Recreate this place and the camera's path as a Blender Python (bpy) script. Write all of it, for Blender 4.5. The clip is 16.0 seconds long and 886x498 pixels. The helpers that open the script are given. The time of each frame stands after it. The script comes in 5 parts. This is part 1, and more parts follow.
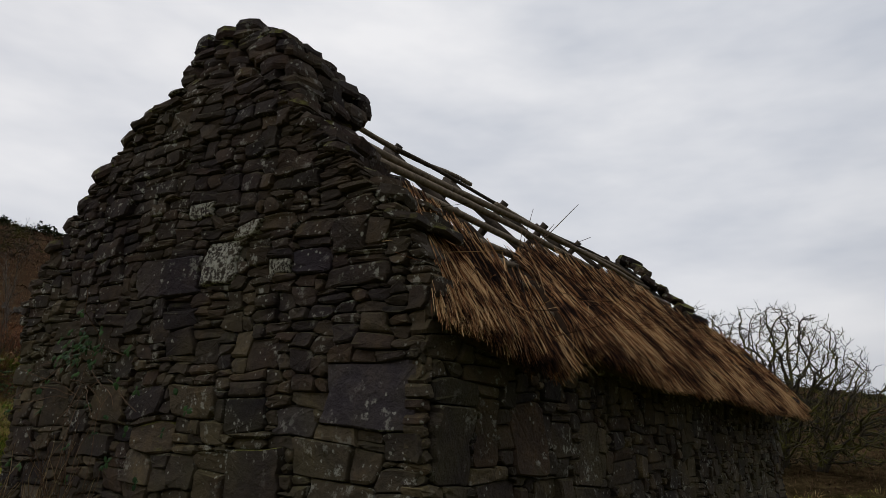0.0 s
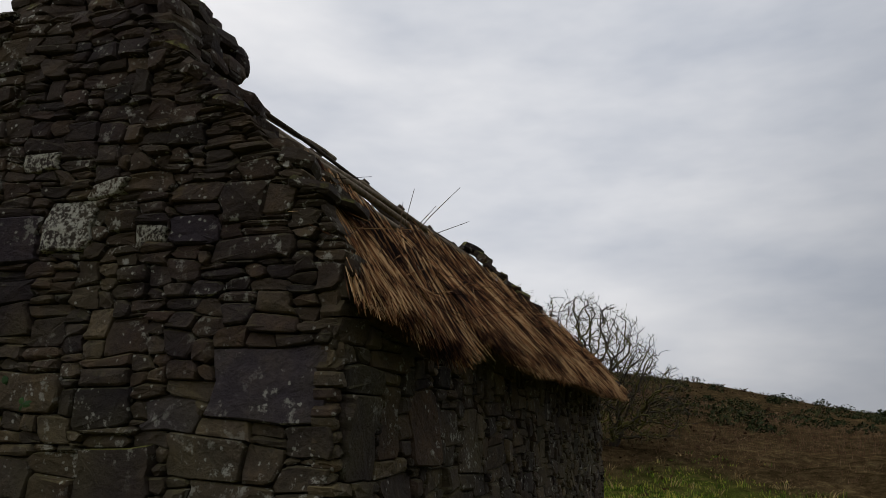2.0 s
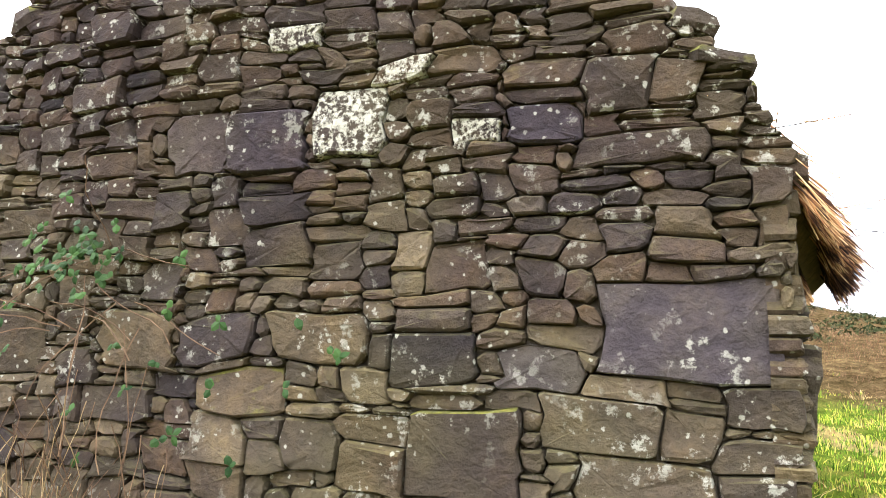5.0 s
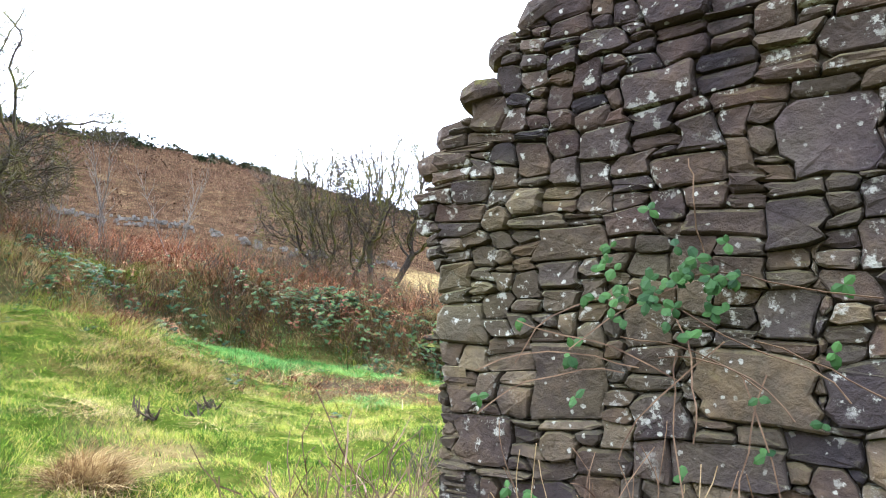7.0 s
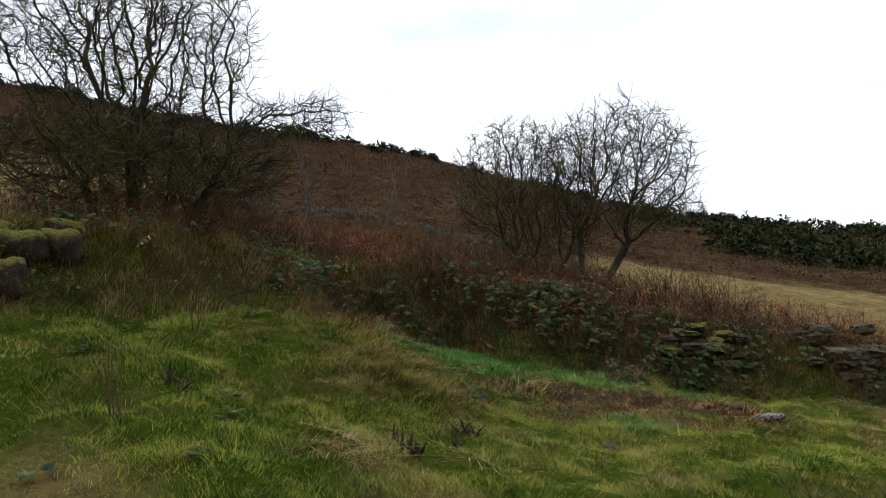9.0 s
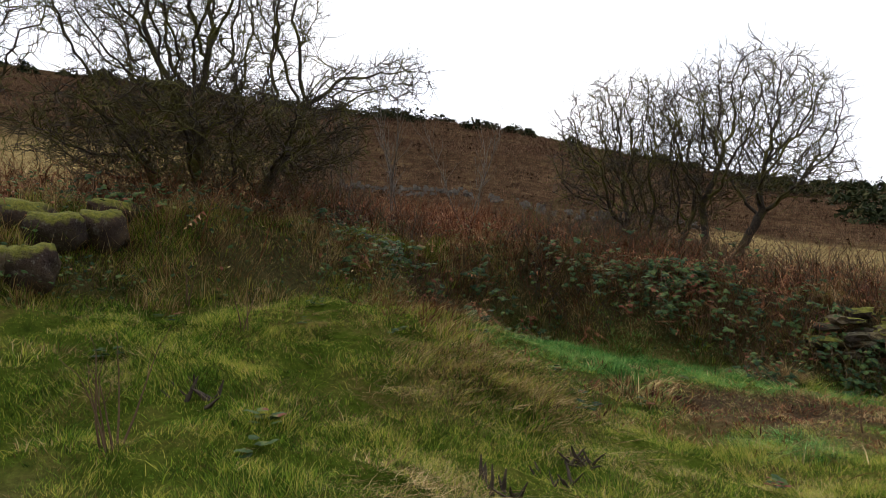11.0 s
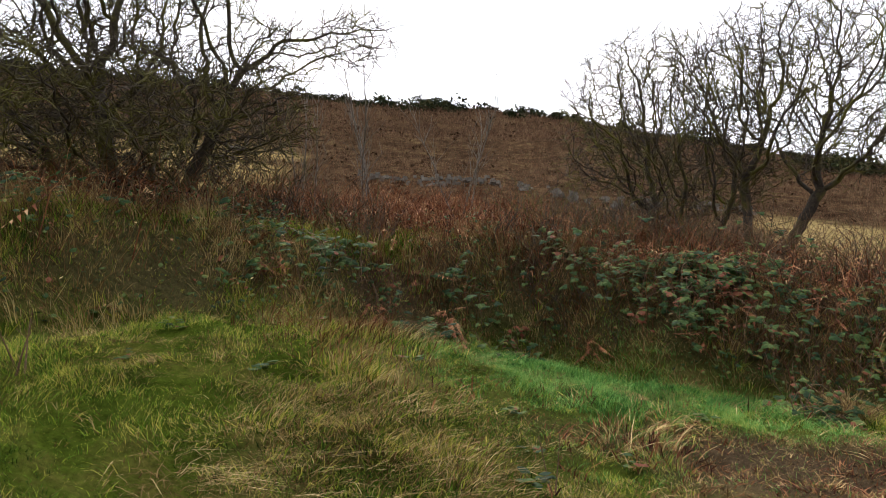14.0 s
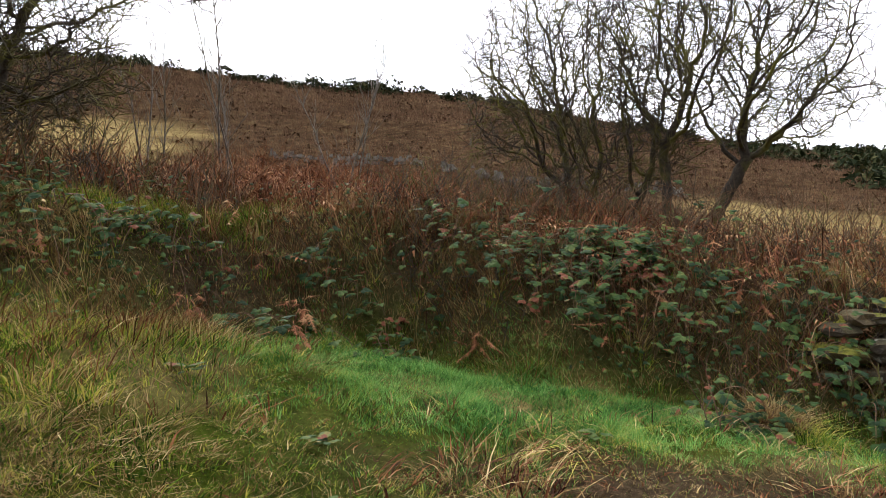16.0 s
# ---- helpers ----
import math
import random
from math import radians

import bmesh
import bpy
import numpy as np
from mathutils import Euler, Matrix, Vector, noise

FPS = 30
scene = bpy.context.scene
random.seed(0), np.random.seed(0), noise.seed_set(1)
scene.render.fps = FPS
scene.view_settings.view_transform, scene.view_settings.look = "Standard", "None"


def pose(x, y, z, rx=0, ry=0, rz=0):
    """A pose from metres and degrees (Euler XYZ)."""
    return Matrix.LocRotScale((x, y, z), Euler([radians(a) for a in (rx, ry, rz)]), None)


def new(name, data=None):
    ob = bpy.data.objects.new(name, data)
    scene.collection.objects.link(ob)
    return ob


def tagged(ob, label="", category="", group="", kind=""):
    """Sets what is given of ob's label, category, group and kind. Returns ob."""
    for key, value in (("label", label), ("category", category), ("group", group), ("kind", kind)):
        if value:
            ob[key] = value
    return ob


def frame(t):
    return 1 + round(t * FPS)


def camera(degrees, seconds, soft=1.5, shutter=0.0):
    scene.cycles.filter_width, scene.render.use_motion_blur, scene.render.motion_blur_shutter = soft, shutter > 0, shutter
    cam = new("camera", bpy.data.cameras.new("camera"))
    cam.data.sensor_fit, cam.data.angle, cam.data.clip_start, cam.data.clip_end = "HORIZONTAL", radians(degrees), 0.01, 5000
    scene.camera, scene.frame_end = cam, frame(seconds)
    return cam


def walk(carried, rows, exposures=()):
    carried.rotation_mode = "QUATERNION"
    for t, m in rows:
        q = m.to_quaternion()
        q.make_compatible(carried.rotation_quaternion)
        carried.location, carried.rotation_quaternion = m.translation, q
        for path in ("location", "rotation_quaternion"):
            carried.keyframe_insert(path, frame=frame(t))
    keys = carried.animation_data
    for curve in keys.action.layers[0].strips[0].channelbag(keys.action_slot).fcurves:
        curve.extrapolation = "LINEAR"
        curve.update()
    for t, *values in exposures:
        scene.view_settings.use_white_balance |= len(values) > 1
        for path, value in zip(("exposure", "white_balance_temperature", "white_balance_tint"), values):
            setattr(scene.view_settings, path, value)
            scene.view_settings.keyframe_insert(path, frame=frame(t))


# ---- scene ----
cam = camera(65.8, 16.0, soft=0.8)
METRES, EYE, TILT, LEAN, TURN = 13.0, 1.55, 15.0, -2.0, 0.0
ROWS = [
    (0.0, 0.0, 0.0, 0.0, 0.0, 0.0, -0.0),
    (0.5, -0.0099, 0.0164, -0.004, -3.98, -0.17, -0.83),
    (1.0, -0.015, 0.0223, -0.0041, -8.41, -0.05, -1.62),
    (1.5, -0.0241, 0.0252, -0.0057, -11.41, -0.53, -2.12),
    (2.0, -0.0421, 0.0282, -0.0035, -15.53, -1.0, -3.05),
    (2.5, -0.0531, 0.0322, -0.0051, -17.95, -1.69, -3.3),
    (3.0, -0.0625, 0.047, -0.0164, -18.43, -4.46, -3.23),
    (5.5, -0.1966, 0.1571, -0.0146, -12.51, -8.83, -1.43),
    (6.0, -0.2355, 0.1714, -0.0163, -8.3, -8.68, -0.41),
    (6.5, -0.2659, 0.1882, -0.0107, -5.17, -8.74, 0.33),
    (7.0, -0.2946, 0.2163, -0.0158, -0.18, -9.25, 1.73),
    (7.5, -0.3238, 0.2333, -0.0176, 7.13, -9.41, 3.57),
    (8.0, -0.3573, 0.261, -0.0174, 10.66, -9.76, 4.38),
    (10.5, -0.4234, 0.4128, -0.035, 16.6, -9.9, 6.79),
    (11.0, -0.4305, 0.4408, -0.0453, 20.51, -10.7, 7.76),
    (11.5, -0.4405, 0.4698, -0.0415, 22.95, -11.68, 8.33),
    (12.0, -0.4388, 0.4952, -0.0477, 23.95, -11.74, 8.77),
    (12.5, -0.4328, 0.5276, -0.0509, 24.66, -11.49, 9.18),
    (13.0, -0.4287, 0.5608, -0.0628, 25.2, -10.95, 9.32),
    (13.5, -0.418, 0.5925, -0.0712, 25.1, -10.62, 9.57),
    (14.0, -0.4046, 0.6243, -0.0858, 25.05, -10.61, 9.68),
    (14.5, -0.3989, 0.6611, -0.1004, 25.04, -10.82, 9.78),
    (15.0, -0.3979, 0.6941, -0.1092, 24.26, -11.22, 9.65),
    (15.5, -0.3928, 0.7298, -0.1206, 23.84, -11.56, 9.7),
    (16.0, -0.3927, 0.7602, -0.1319, 20.5, -12.31, 9.07),
]
EXPOSURES = [(0.0, -0.85, 6500, 10), (1.5, -0.85, 6500, 10), (3.2, -0.95, 6500, 10), (4.2, 0.6, 6450, 10), (5.3, 2.95, 6500, 11), (5.7, 3.15, 6150, 11), (6.0, 3.35, 5800, 10), (6.6, 3.05, 5450, 10), (7.1, 2.2, 5500, 10), (7.5, 0.8, 5900, 8), (8.0, -0.2, 6050, 6), (9.0, -0.1, 6250, 8), (10.3, 0.0, 6500, 10), (11.0, 0.2, 6500, 11), (11.5, 0.55, 6550, 12), (12.0, 0.78, 6600, 12), (13.0, 0.62, 6600, 12), (14.0, 0.72, 6600, 11), (16.0, 0.95, 6500, 11)]
walk(cam, [(t, pose(0, 0, EYE, TILT, LEAN, TURN) @ pose(METRES * x, METRES * y, METRES * z, 90 + pitch, roll, yaw)) for t, x, y, z, yaw, pitch, roll in ROWS], EXPOSURES)

# ---- world and sun: an overcast winter sky, brightest over the hill ----
SUN_AZ, SUN_EL = 45.0, 40.0      # degrees left of +y, degrees up
world = bpy.data.worlds.new("overcast_sky")
scene.world = world
world.use_nodes = True
wn, wl = world.node_tree.nodes, world.node_tree.links
wn.clear()


def wnode(kind, **values):
    n = wn.new(kind)
    for k, v in values.items():
        n.inputs[k].default_value = v
    return n


w_out, w_bg = wn.new("ShaderNodeOutputWorld"), wn.new("ShaderNodeBackground")
w_sky = wn.new("ShaderNodeTexSky")
w_sky.sky_type, w_sky.sun_disc = "NISHITA", False
w_sky.sun_elevation, w_sky.sun_rotation = radians(SUN_EL), radians(-SUN_AZ)
w_sky.air_density, w_sky.dust_density = 1.0, 4.0
w_coord = wn.new("ShaderNodeTexCoord")
w_map = wn.new("ShaderNodeMapping")
w_map.inputs["Scale"].default_value = (1.2, 1.2, 3.5)
w_noise = wnode("ShaderNodeTexNoise", Scale=1.6, Detail=5.0, Roughness=0.55)
w_ramp = wn.new("ShaderNodeValToRGB")
w_ramp.color_ramp.elements[0].position, w_ramp.color_ramp.elements[0].color = 0.32, (0.60, 0.64, 0.72, 1)
w_ramp.color_ramp.elements[1].position, w_ramp.color_ramp.elements[1].color = 0.68, (1.0, 1.0, 1.02, 1)
# a broad bright side where the sun stands behind the cloud
w_dot = wn.new("ShaderNodeVectorMath")
w_dot.operation = "DOT_PRODUCT"
w_dot.inputs[1].default_value = (-math.sin(radians(SUN_AZ)) * math.cos(radians(SUN_EL)), math.cos(radians(SUN_AZ)) * math.cos(radians(SUN_EL)), math.sin(radians(SUN_EL)))
w_glow = wnode("ShaderNodeMapRange", **{"From Min": -0.65, "From Max": 0.5, "To Min": 0.15, "To Max": 1.6})
w_glow.interpolation_type = "SMOOTHSTEP"
w_mul = wn.new("ShaderNodeMixRGB")
w_mul.blend_type = "MULTIPLY"
w_mul.inputs[0].default_value = 1.0
w_mix = wn.new("ShaderNodeMixRGB")
w_mix.inputs[0].default_value = 0.93
w_scale = wn.new("ShaderNodeMixRGB")
w_scale.blend_type = "MULTIPLY"
w_scale.inputs[0].default_value = 1.0
w_scale.inputs[2].default_value = (0.1, 0.1, 0.1, 1)
wl.new(w_coord.outputs["Generated"], w_map.inputs[0])
wl.new(w_map.outputs[0], w_noise.inputs["Vector"])
wl.new(w_noise.outputs[0], w_ramp.inputs[0])
wl.new(w_coord.outputs["Generated"], w_dot.inputs[0])
wl.new(w_dot.outputs["Value"], w_glow.inputs[0])
wl.new(w_ramp.outputs[0], w_mul.inputs[1])
wl.new(w_glow.outputs[0], w_mul.inputs[2])
wl.new(w_sky.outputs[0], w_scale.inputs[1])
wl.new(w_scale.outputs[0], w_mix.inputs[1])
wl.new(w_mul.outputs[0], w_mix.inputs[2])
wl.new(w_mix.outputs[0], w_bg.inputs[0])
wl.new(w_bg.outputs[0], w_out.inputs[0])
w_bg.inputs[1].default_value = 1.0

sun = new("sun", bpy.data.lights.new("sun", "SUN"))
sun.data.energy, sun.data.angle, sun.data.color = 1.0, radians(35), (1.0, 0.97, 0.93)
sun.matrix_world = pose(0, 0, 30, 90 - SUN_EL, 0, SUN_AZ + 180)

# ---- materials ----
def material(name, rough=0.9, spec=0.25):
    m = bpy.data.materials.new(name)
    m.use_nodes = True
    b = m.node_tree.nodes["Principled BSDF"]
    b.inputs["Roughness"].default_value = rough
    b.inputs["Specular IOR Level"].default_value = spec
    return m, m.node_tree.nodes, m.node_tree.links, b


def ramp(nodes, links, source, stops):
    r = nodes.new("ShaderNodeValToRGB")
    e = r.color_ramp.elements
    while len(e) < len(stops):
        e.new(0.5)
    for el, (p, c) in zip(e, stops):
        el.position, el.color = p, (*c, 1)
    links.new(source, r.inputs[0])
    return r.outputs[0]


def noise_of(nodes, links, vec, scale, detail=4.0, rough=0.55):
    n = nodes.new("ShaderNodeTexNoise")
    n.inputs["Scale"].default_value, n.inputs["Detail"].default_value, n.inputs["Roughness"].default_value = scale, detail, rough
    links.new(vec, n.inputs["Vector"])
    return n.outputs[0]


def maths(nodes, links, op, a, b, clamp=False):
    n = nodes.new("ShaderNodeMath")
    n.operation, n.use_clamp = op, clamp
    for i, v in enumerate((a, b)):
        if isinstance(v, (int, float)):
            n.inputs[i].default_value = v
        else:
            links.new(v, n.inputs[i])
    return n.outputs[0]


def mixed(nodes, links, fac, a, b, mode="MIX"):
    n = nodes.new("ShaderNodeMixRGB")
    n.blend_type = mode
    for i, v in enumerate((fac, a, b)):
        if isinstance(v, (int, float)):
            n.inputs[i].default_value = v
        elif isinstance(v, tuple):
            n.inputs[i].default_value = (*v, 1)
        else:
            links.new(v, n.inputs[i])
    return n.outputs[0]


def piece_random(nodes, links):
    """A random number for each piece, whether it is an object or an island of a joined mesh."""
    o, g = nodes.new("ShaderNodeObjectInfo"), nodes.new("ShaderNodeNewGeometry")
    return maths(nodes, links, "FRACT", maths(nodes, links, "ADD", o.outputs["Random"], g.outputs["Random Per Island"]), 0), g.outputs["Position"]


def bump(nodes, links, bsdf, height, strength=0.5, distance=0.02):
    n = nodes.new("ShaderNodeBump")
    n.inputs["Strength"].default_value, n.inputs["Distance"].default_value = strength, distance
    links.new(height, n.inputs["Height"])
    links.new(n.outputs[0], bsdf.inputs["Normal"])


def stone_material(name, moss=0.0, lichen=0.5, pale=0.0, tones=None, moss_from=0.35):
    m, n, l, b = material(name, 0.88, 0.3)
    rnd, pos = piece_random(n, l)
    base = ramp(n, l, rnd, [(0.0, (0.028, 0.023, 0.025)), (0.18, (0.092, 0.062, 0.041)), (0.38, (0.052, 0.041, 0.036)), (0.55, (0.114, 0.086, 0.055)), (0.7, (0.042, 0.032, 0.031)), (0.85, (0.086, 0.069, 0.050)), (1.0, (0.165, 0.130, 0.084))])
    if tones:
        base = ramp(n, l, rnd, [(0.0, tones[0]), (1.0, tones[1])])
    grain = noise_of(n, l, pos, 26, 6, 0.65)
    blot = noise_of(n, l, pos, 5.5, 4, 0.6)
    col = mixed(n, l, 0.75, base, ramp(n, l, grain, [(0.28, (0.62, 0.6, 0.6)), (0.7, (1.28, 1.25, 1.2))]), "MULTIPLY")
    col = mixed(n, l, 0.85, col, ramp(n, l, blot, [(0.3, (0.55, 0.53, 0.64)), (0.5, (0.95, 0.93, 0.95)), (0.68, (1.35, 1.26, 1.05))]), "MULTIPLY")
    # algae and yellow-green film in broad patches
    film = noise_of(n, l, pos, 1.1, 3, 0.6)
    col = mixed(n, l, maths(n, l, "MULTIPLY", ramp(n, l, film, [(0.45, (0, 0, 0)), (0.66, (1, 1, 1))]), 0.34), col, (0.14, 0.12, 0.045))
    # darker, purplish tone on the upper courses, with a ragged lower edge
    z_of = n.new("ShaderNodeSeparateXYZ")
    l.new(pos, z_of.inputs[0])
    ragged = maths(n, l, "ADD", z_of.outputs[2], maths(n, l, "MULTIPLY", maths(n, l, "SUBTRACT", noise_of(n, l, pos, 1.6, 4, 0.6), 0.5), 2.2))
    upper_tone = maths(n, l, "MULTIPLY", ramp(n, l, maths(n, l, "MULTIPLY", ragged, 0.25), [(0.5, (0, 0, 0)), (0.66, (1, 1, 1))]), 0.75)
    col = mixed(n, l, upper_tone, col, mixed(n, l, 1.0, col, (0.52, 0.44, 0.50), "MULTIPLY"))
    # pale lichen: large crusts on some stones, small round spots on most
    crust = maths(n, l, "MULTIPLY", ramp(n, l, noise_of(n, l, pos, 12, 5, 0.7), [(0.57, (0, 0, 0)), (0.63, (1, 1, 1))]), ramp(n, l, noise_of(n, l, pos, 2.3, 2, 0.5), [(0.46, (0, 0, 0)), (0.6, (1, 1, 1))]))
    v = n.new("ShaderNodeTexVoronoi")
    v.inputs["Scale"].default_value = 17
    l.new(pos, v.inputs["Vector"])
    spots = maths(n, l, "MULTIPLY", ramp(n, l, maths(n, l, "ADD", v.outputs["Distance"], maths(n, l, "MULTIPLY", maths(n, l, "SUBTRACT", noise_of(n, l, pos, 24, 4, 0.7), 0.45), 0.75)), [(0.14, (1, 1, 1)), (0.22, (0, 0, 0))]), ramp(n, l, noise_of(n, l, pos, 3.1, 2, 0.5), [(0.44, (0, 0, 0)), (0.58, (1, 1, 1))]))
    both = maths(n, l, "MULTIPLY", maths(n, l, "MAXIMUM", crust, spots), lichen, True)
    col = mixed(n, l, both, col, (0.46, 0.45, 0.38))
    if pale:
        crusted = ramp(n, l, noise_of(n, l, pos, 30, 6, 0.7), [(0.46, (0, 0, 0)), (0.56, (1, 1, 1))])
        col = mixed(n, l, maths(n, l, "MULTIPLY", crusted, pale), col, (0.47, 0.455, 0.37))
    if moss:
        g = n.new("ShaderNodeNewGeometry")
        sep = n.new("ShaderNodeSeparateXYZ")
        l.new(g.outputs["Normal"], sep.inputs[0])
        up = maths(n, l, "ADD", sep.outputs[2], maths(n, l, "MULTIPLY", maths(n, l, "SUBTRACT", noise_of(n, l, pos, 9, 4), 0.5), 1.6))
        mask = ramp(n, l, maths(n, l, "ADD", maths(n, l, "MULTIPLY", up, 0.5), 0.5), [(0.5 + moss_from / 2, (0, 0, 0)), (0.68 + moss_from / 2, (1, 1, 1))])
        col = mixed(n, l, maths(n, l, "MULTIPLY", mask, moss), col, ramp(n, l, grain, [(0.3, (0.06, 0.065, 0.010)), (0.7, (0.24, 0.23, 0.03))]))
    l.new(col, b.inputs["Base Color"])
    h = maths(n, l, "ADD", grain, maths(n, l, "MULTIPLY", blot, 1.5))
    bump(n, l, b, h, 0.9, 0.025)
    return m


def island_material(name, stops, rough=0.85, spec=0.2, scale=0.6, zone=None, through_light=0.0, own=0.85):
    """Plant matter: a colour for each blade or leaf, drifting in broad patches."""
    m, n, l, b = material(name, rough, spec)
    rnd, pos = piece_random(n, l)
    drift = noise_of(n, l, pos, scale, 3, 0.6)
    speck = maths(n, l, "ADD", maths(n, l, "MULTIPLY", maths(n, l, "SUBTRACT", noise_of(n, l, pos, 7.5, 2, 0.5), 0.5), 1.3), maths(n, l, "MULTIPLY", maths(n, l, "SUBTRACT", noise_of(n, l, pos, 2.4, 2, 0.5), 0.5), 1.5))
    f = maths(n, l, "ADD", maths(n, l, "ADD", maths(n, l, "MULTIPLY", maths(n, l, "SUBTRACT", rnd, 0.5 - 0.275 / own), own), speck), maths(n, l, "MULTIPLY", maths(n, l, "SUBTRACT", drift, 0.36), 1.6), True)
    col = ramp(n, l, f, stops)
    l.new(col, b.inputs["Base Color"])
    if through_light:
        b.inputs["Subsurface Weight"].default_value = 0.0
        t = n.new("ShaderNodeBsdfTranslucent")
        l.new(col, t.inputs[0])
        mix = n.new("ShaderNodeMixShader")
        mix.inputs[0].default_value = through_light
        out = n["Material Output"]
        l.new(b.outputs[0], mix.inputs[1])
        l.new(t.outputs[0], mix.inputs[2])
        l.new(mix.outputs[0], out.inputs[0])
    return m


def bark_material(name, low, high, moss):
    m, n, l, b = material(name, 0.92, 0.2)
    g = n.new("ShaderNodeNewGeometry")
    pos = g.outputs["Position"]
    col = ramp(n, l, noise_of(n, l, pos, 22, 5, 0.65), [(0.3, low), (0.7, high)])
    mask = ramp(n, l, noise_of(n, l, pos, 1.7, 4, 0.6), [(0.45, (0, 0, 0)), (0.62, (1, 1, 1))])
    col = mixed(n, l, maths(n, l, "MULTIPLY", mask, moss), col, (0.16, 0.155, 0.025))
    l.new(col, b.inputs["Base Color"])
    bump(n, l, b, noise_of(n, l, pos, 40, 4), 0.6, 0.01)
    return m


def ground_material():
    """Turf, straw, dead bracken and trodden soil by zone, mixed with grain of their own."""
    m, n, l, b = material("ground_cover", 1.0, 0.0)
    g = n.new("ShaderNodeNewGeometry")
    pos = g.outputs["Position"]
    at = n.new("ShaderNodeAttribute")
    at.attribute_name = "zone"
    sep = n.new("ShaderNodeSeparateColor")
    l.new(at.outputs["Color"], sep.inputs[0])
    fine, mid, big = noise_of(n, l, pos, 18, 6, 0.7), noise_of(n, l, pos, 2.2, 5, 0.65), noise_of(n, l, pos, 0.25, 4, 0.6)
    turf = mixed(n, l, 1.0, ramp(n, l, mid, [(0.3, (0.032, 0.052, 0.007)), (0.5, (0.07, 0.10, 0.013)), (0.7, (0.13, 0.12, 0.03))]), ramp(n, l, fine, [(0.3, (0.5, 0.5, 0.5)), (0.7, (1.35, 1.35, 1.3))]), "MULTIPLY")
    straw = mixed(n, l, 1.0, ramp(n, l, mid, [(0.3, (0.21, 0.15, 0.065)), (0.7, (0.36, 0.27, 0.125))]), ramp(n, l, fine, [(0.3, (0.6, 0.6, 0.6)), (0.7, (1.25, 1.25, 1.25))]), "MULTIPLY")
    fern = mixed(n, l, 1.0, ramp(n, l, mid, [(0.3, (0.036, 0.021, 0.012)), (0.5, (0.068, 0.040, 0.023)), (0.72, (0.112, 0.08, 0.043))]), ramp(n, l, fine, [(0.3, (0.45, 0.45, 0.45)), (0.7, (1.4, 1.4, 1.4))]), "MULTIPLY")
    far = noise_of(n, l, pos, 0.55, 6, 0.75)
    fern = mixed(n, l, 1.0, fern, ramp(n, l, far, [(0.32, (0.45, 0.45, 0.45)), (0.5, (1.0, 1.0, 1.0)), (0.66, (1.6, 1.65, 1.5))]), "MULTIPLY")
    straw = mixed(n, l, 0.7, straw, ramp(n, l, far, [(0.32, (0.6, 0.6, 0.55)), (0.66, (1.25, 1.25, 1.2))]), "MULTIPLY")
    soil = ramp(n, l, fine, [(0.3, (0.035, 0.024, 0.015)), (0.7, (0.12, 0.085, 0.05))])
    col = mixed(n, l, sep.outputs[0], turf, fern)
    col = mixed(n, l, sep.outputs[1], col, straw)
    col = mixed(n, l, sep.outputs[2], col, soil)
    col = mixed(n, l, 0.5, col, ramp(n, l, big, [(0.3, (0.7, 0.72, 0.7)), (0.7, (1.2, 1.15, 1.1))]), "MULTIPLY")
    l.new(col, b.inputs["Base Color"])
    bump(n, l, b, maths(n, l, "ADD", fine, maths(n, l, "MULTIPLY", mid, 2.0)), 1.0, 0.06)
    return m


def plain_material(name, low, high, scale, rough=0.85, strength=0.5):
    m, n, l, b = material(name, rough, 0.25)
    g = n.new("ShaderNodeNewGeometry")
    v = noise_of(n, l, g.outputs["Position"], scale, 5, 0.65)
    l.new(ramp(n, l, v, [(0.3, low), (0.7, high)]), b.inputs["Base Color"])
    bump(n, l, b, v, strength, 0.015)
    return m


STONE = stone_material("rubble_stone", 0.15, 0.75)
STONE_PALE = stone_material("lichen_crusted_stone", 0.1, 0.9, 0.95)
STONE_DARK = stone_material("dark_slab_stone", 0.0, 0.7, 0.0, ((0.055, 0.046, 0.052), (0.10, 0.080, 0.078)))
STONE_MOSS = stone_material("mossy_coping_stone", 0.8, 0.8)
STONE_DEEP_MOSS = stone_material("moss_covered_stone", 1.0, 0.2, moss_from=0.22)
HEARTING = plain_material("dark_wall_core", (0.045, 0.036, 0.026), (0.12, 0.098, 0.07), 20)
POLE = plain_material("weathered_pole", (0.12, 0.09, 0.06), (0.36, 0.29, 0.20), 14)
TIMBER = plain_material("dark_roof_timber", (0.03, 0.022, 0.017), (0.10, 0.075, 0.05), 14)
STRAW = island_material("reed_thatch", [(0.0, (0.014, 0.008, 0.006)), (0.36, (0.06, 0.027, 0.014)), (0.6, (0.22, 0.095, 0.04)), (0.82, (0.42, 0.215, 0.09)), (1.0, (0.68, 0.44, 0.22))], 0.85, 0.1, 1.6, own=1.15)
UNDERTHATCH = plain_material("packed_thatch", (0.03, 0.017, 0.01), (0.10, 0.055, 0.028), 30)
BARK = bark_material("hawthorn_bark", (0.025, 0.02, 0.017), (0.095, 0.078, 0.06), 0.75)
TWIG = bark_material("hawthorn_twig", (0.035, 0.027, 0.022), (0.11, 0.088, 0.068), 0.75)
PALE_BARK = bark_material("pale_sapling_bark", (0.07, 0.055, 0.045), (0.26, 0.23, 0.20), 0.1)
GROUND = ground_material()
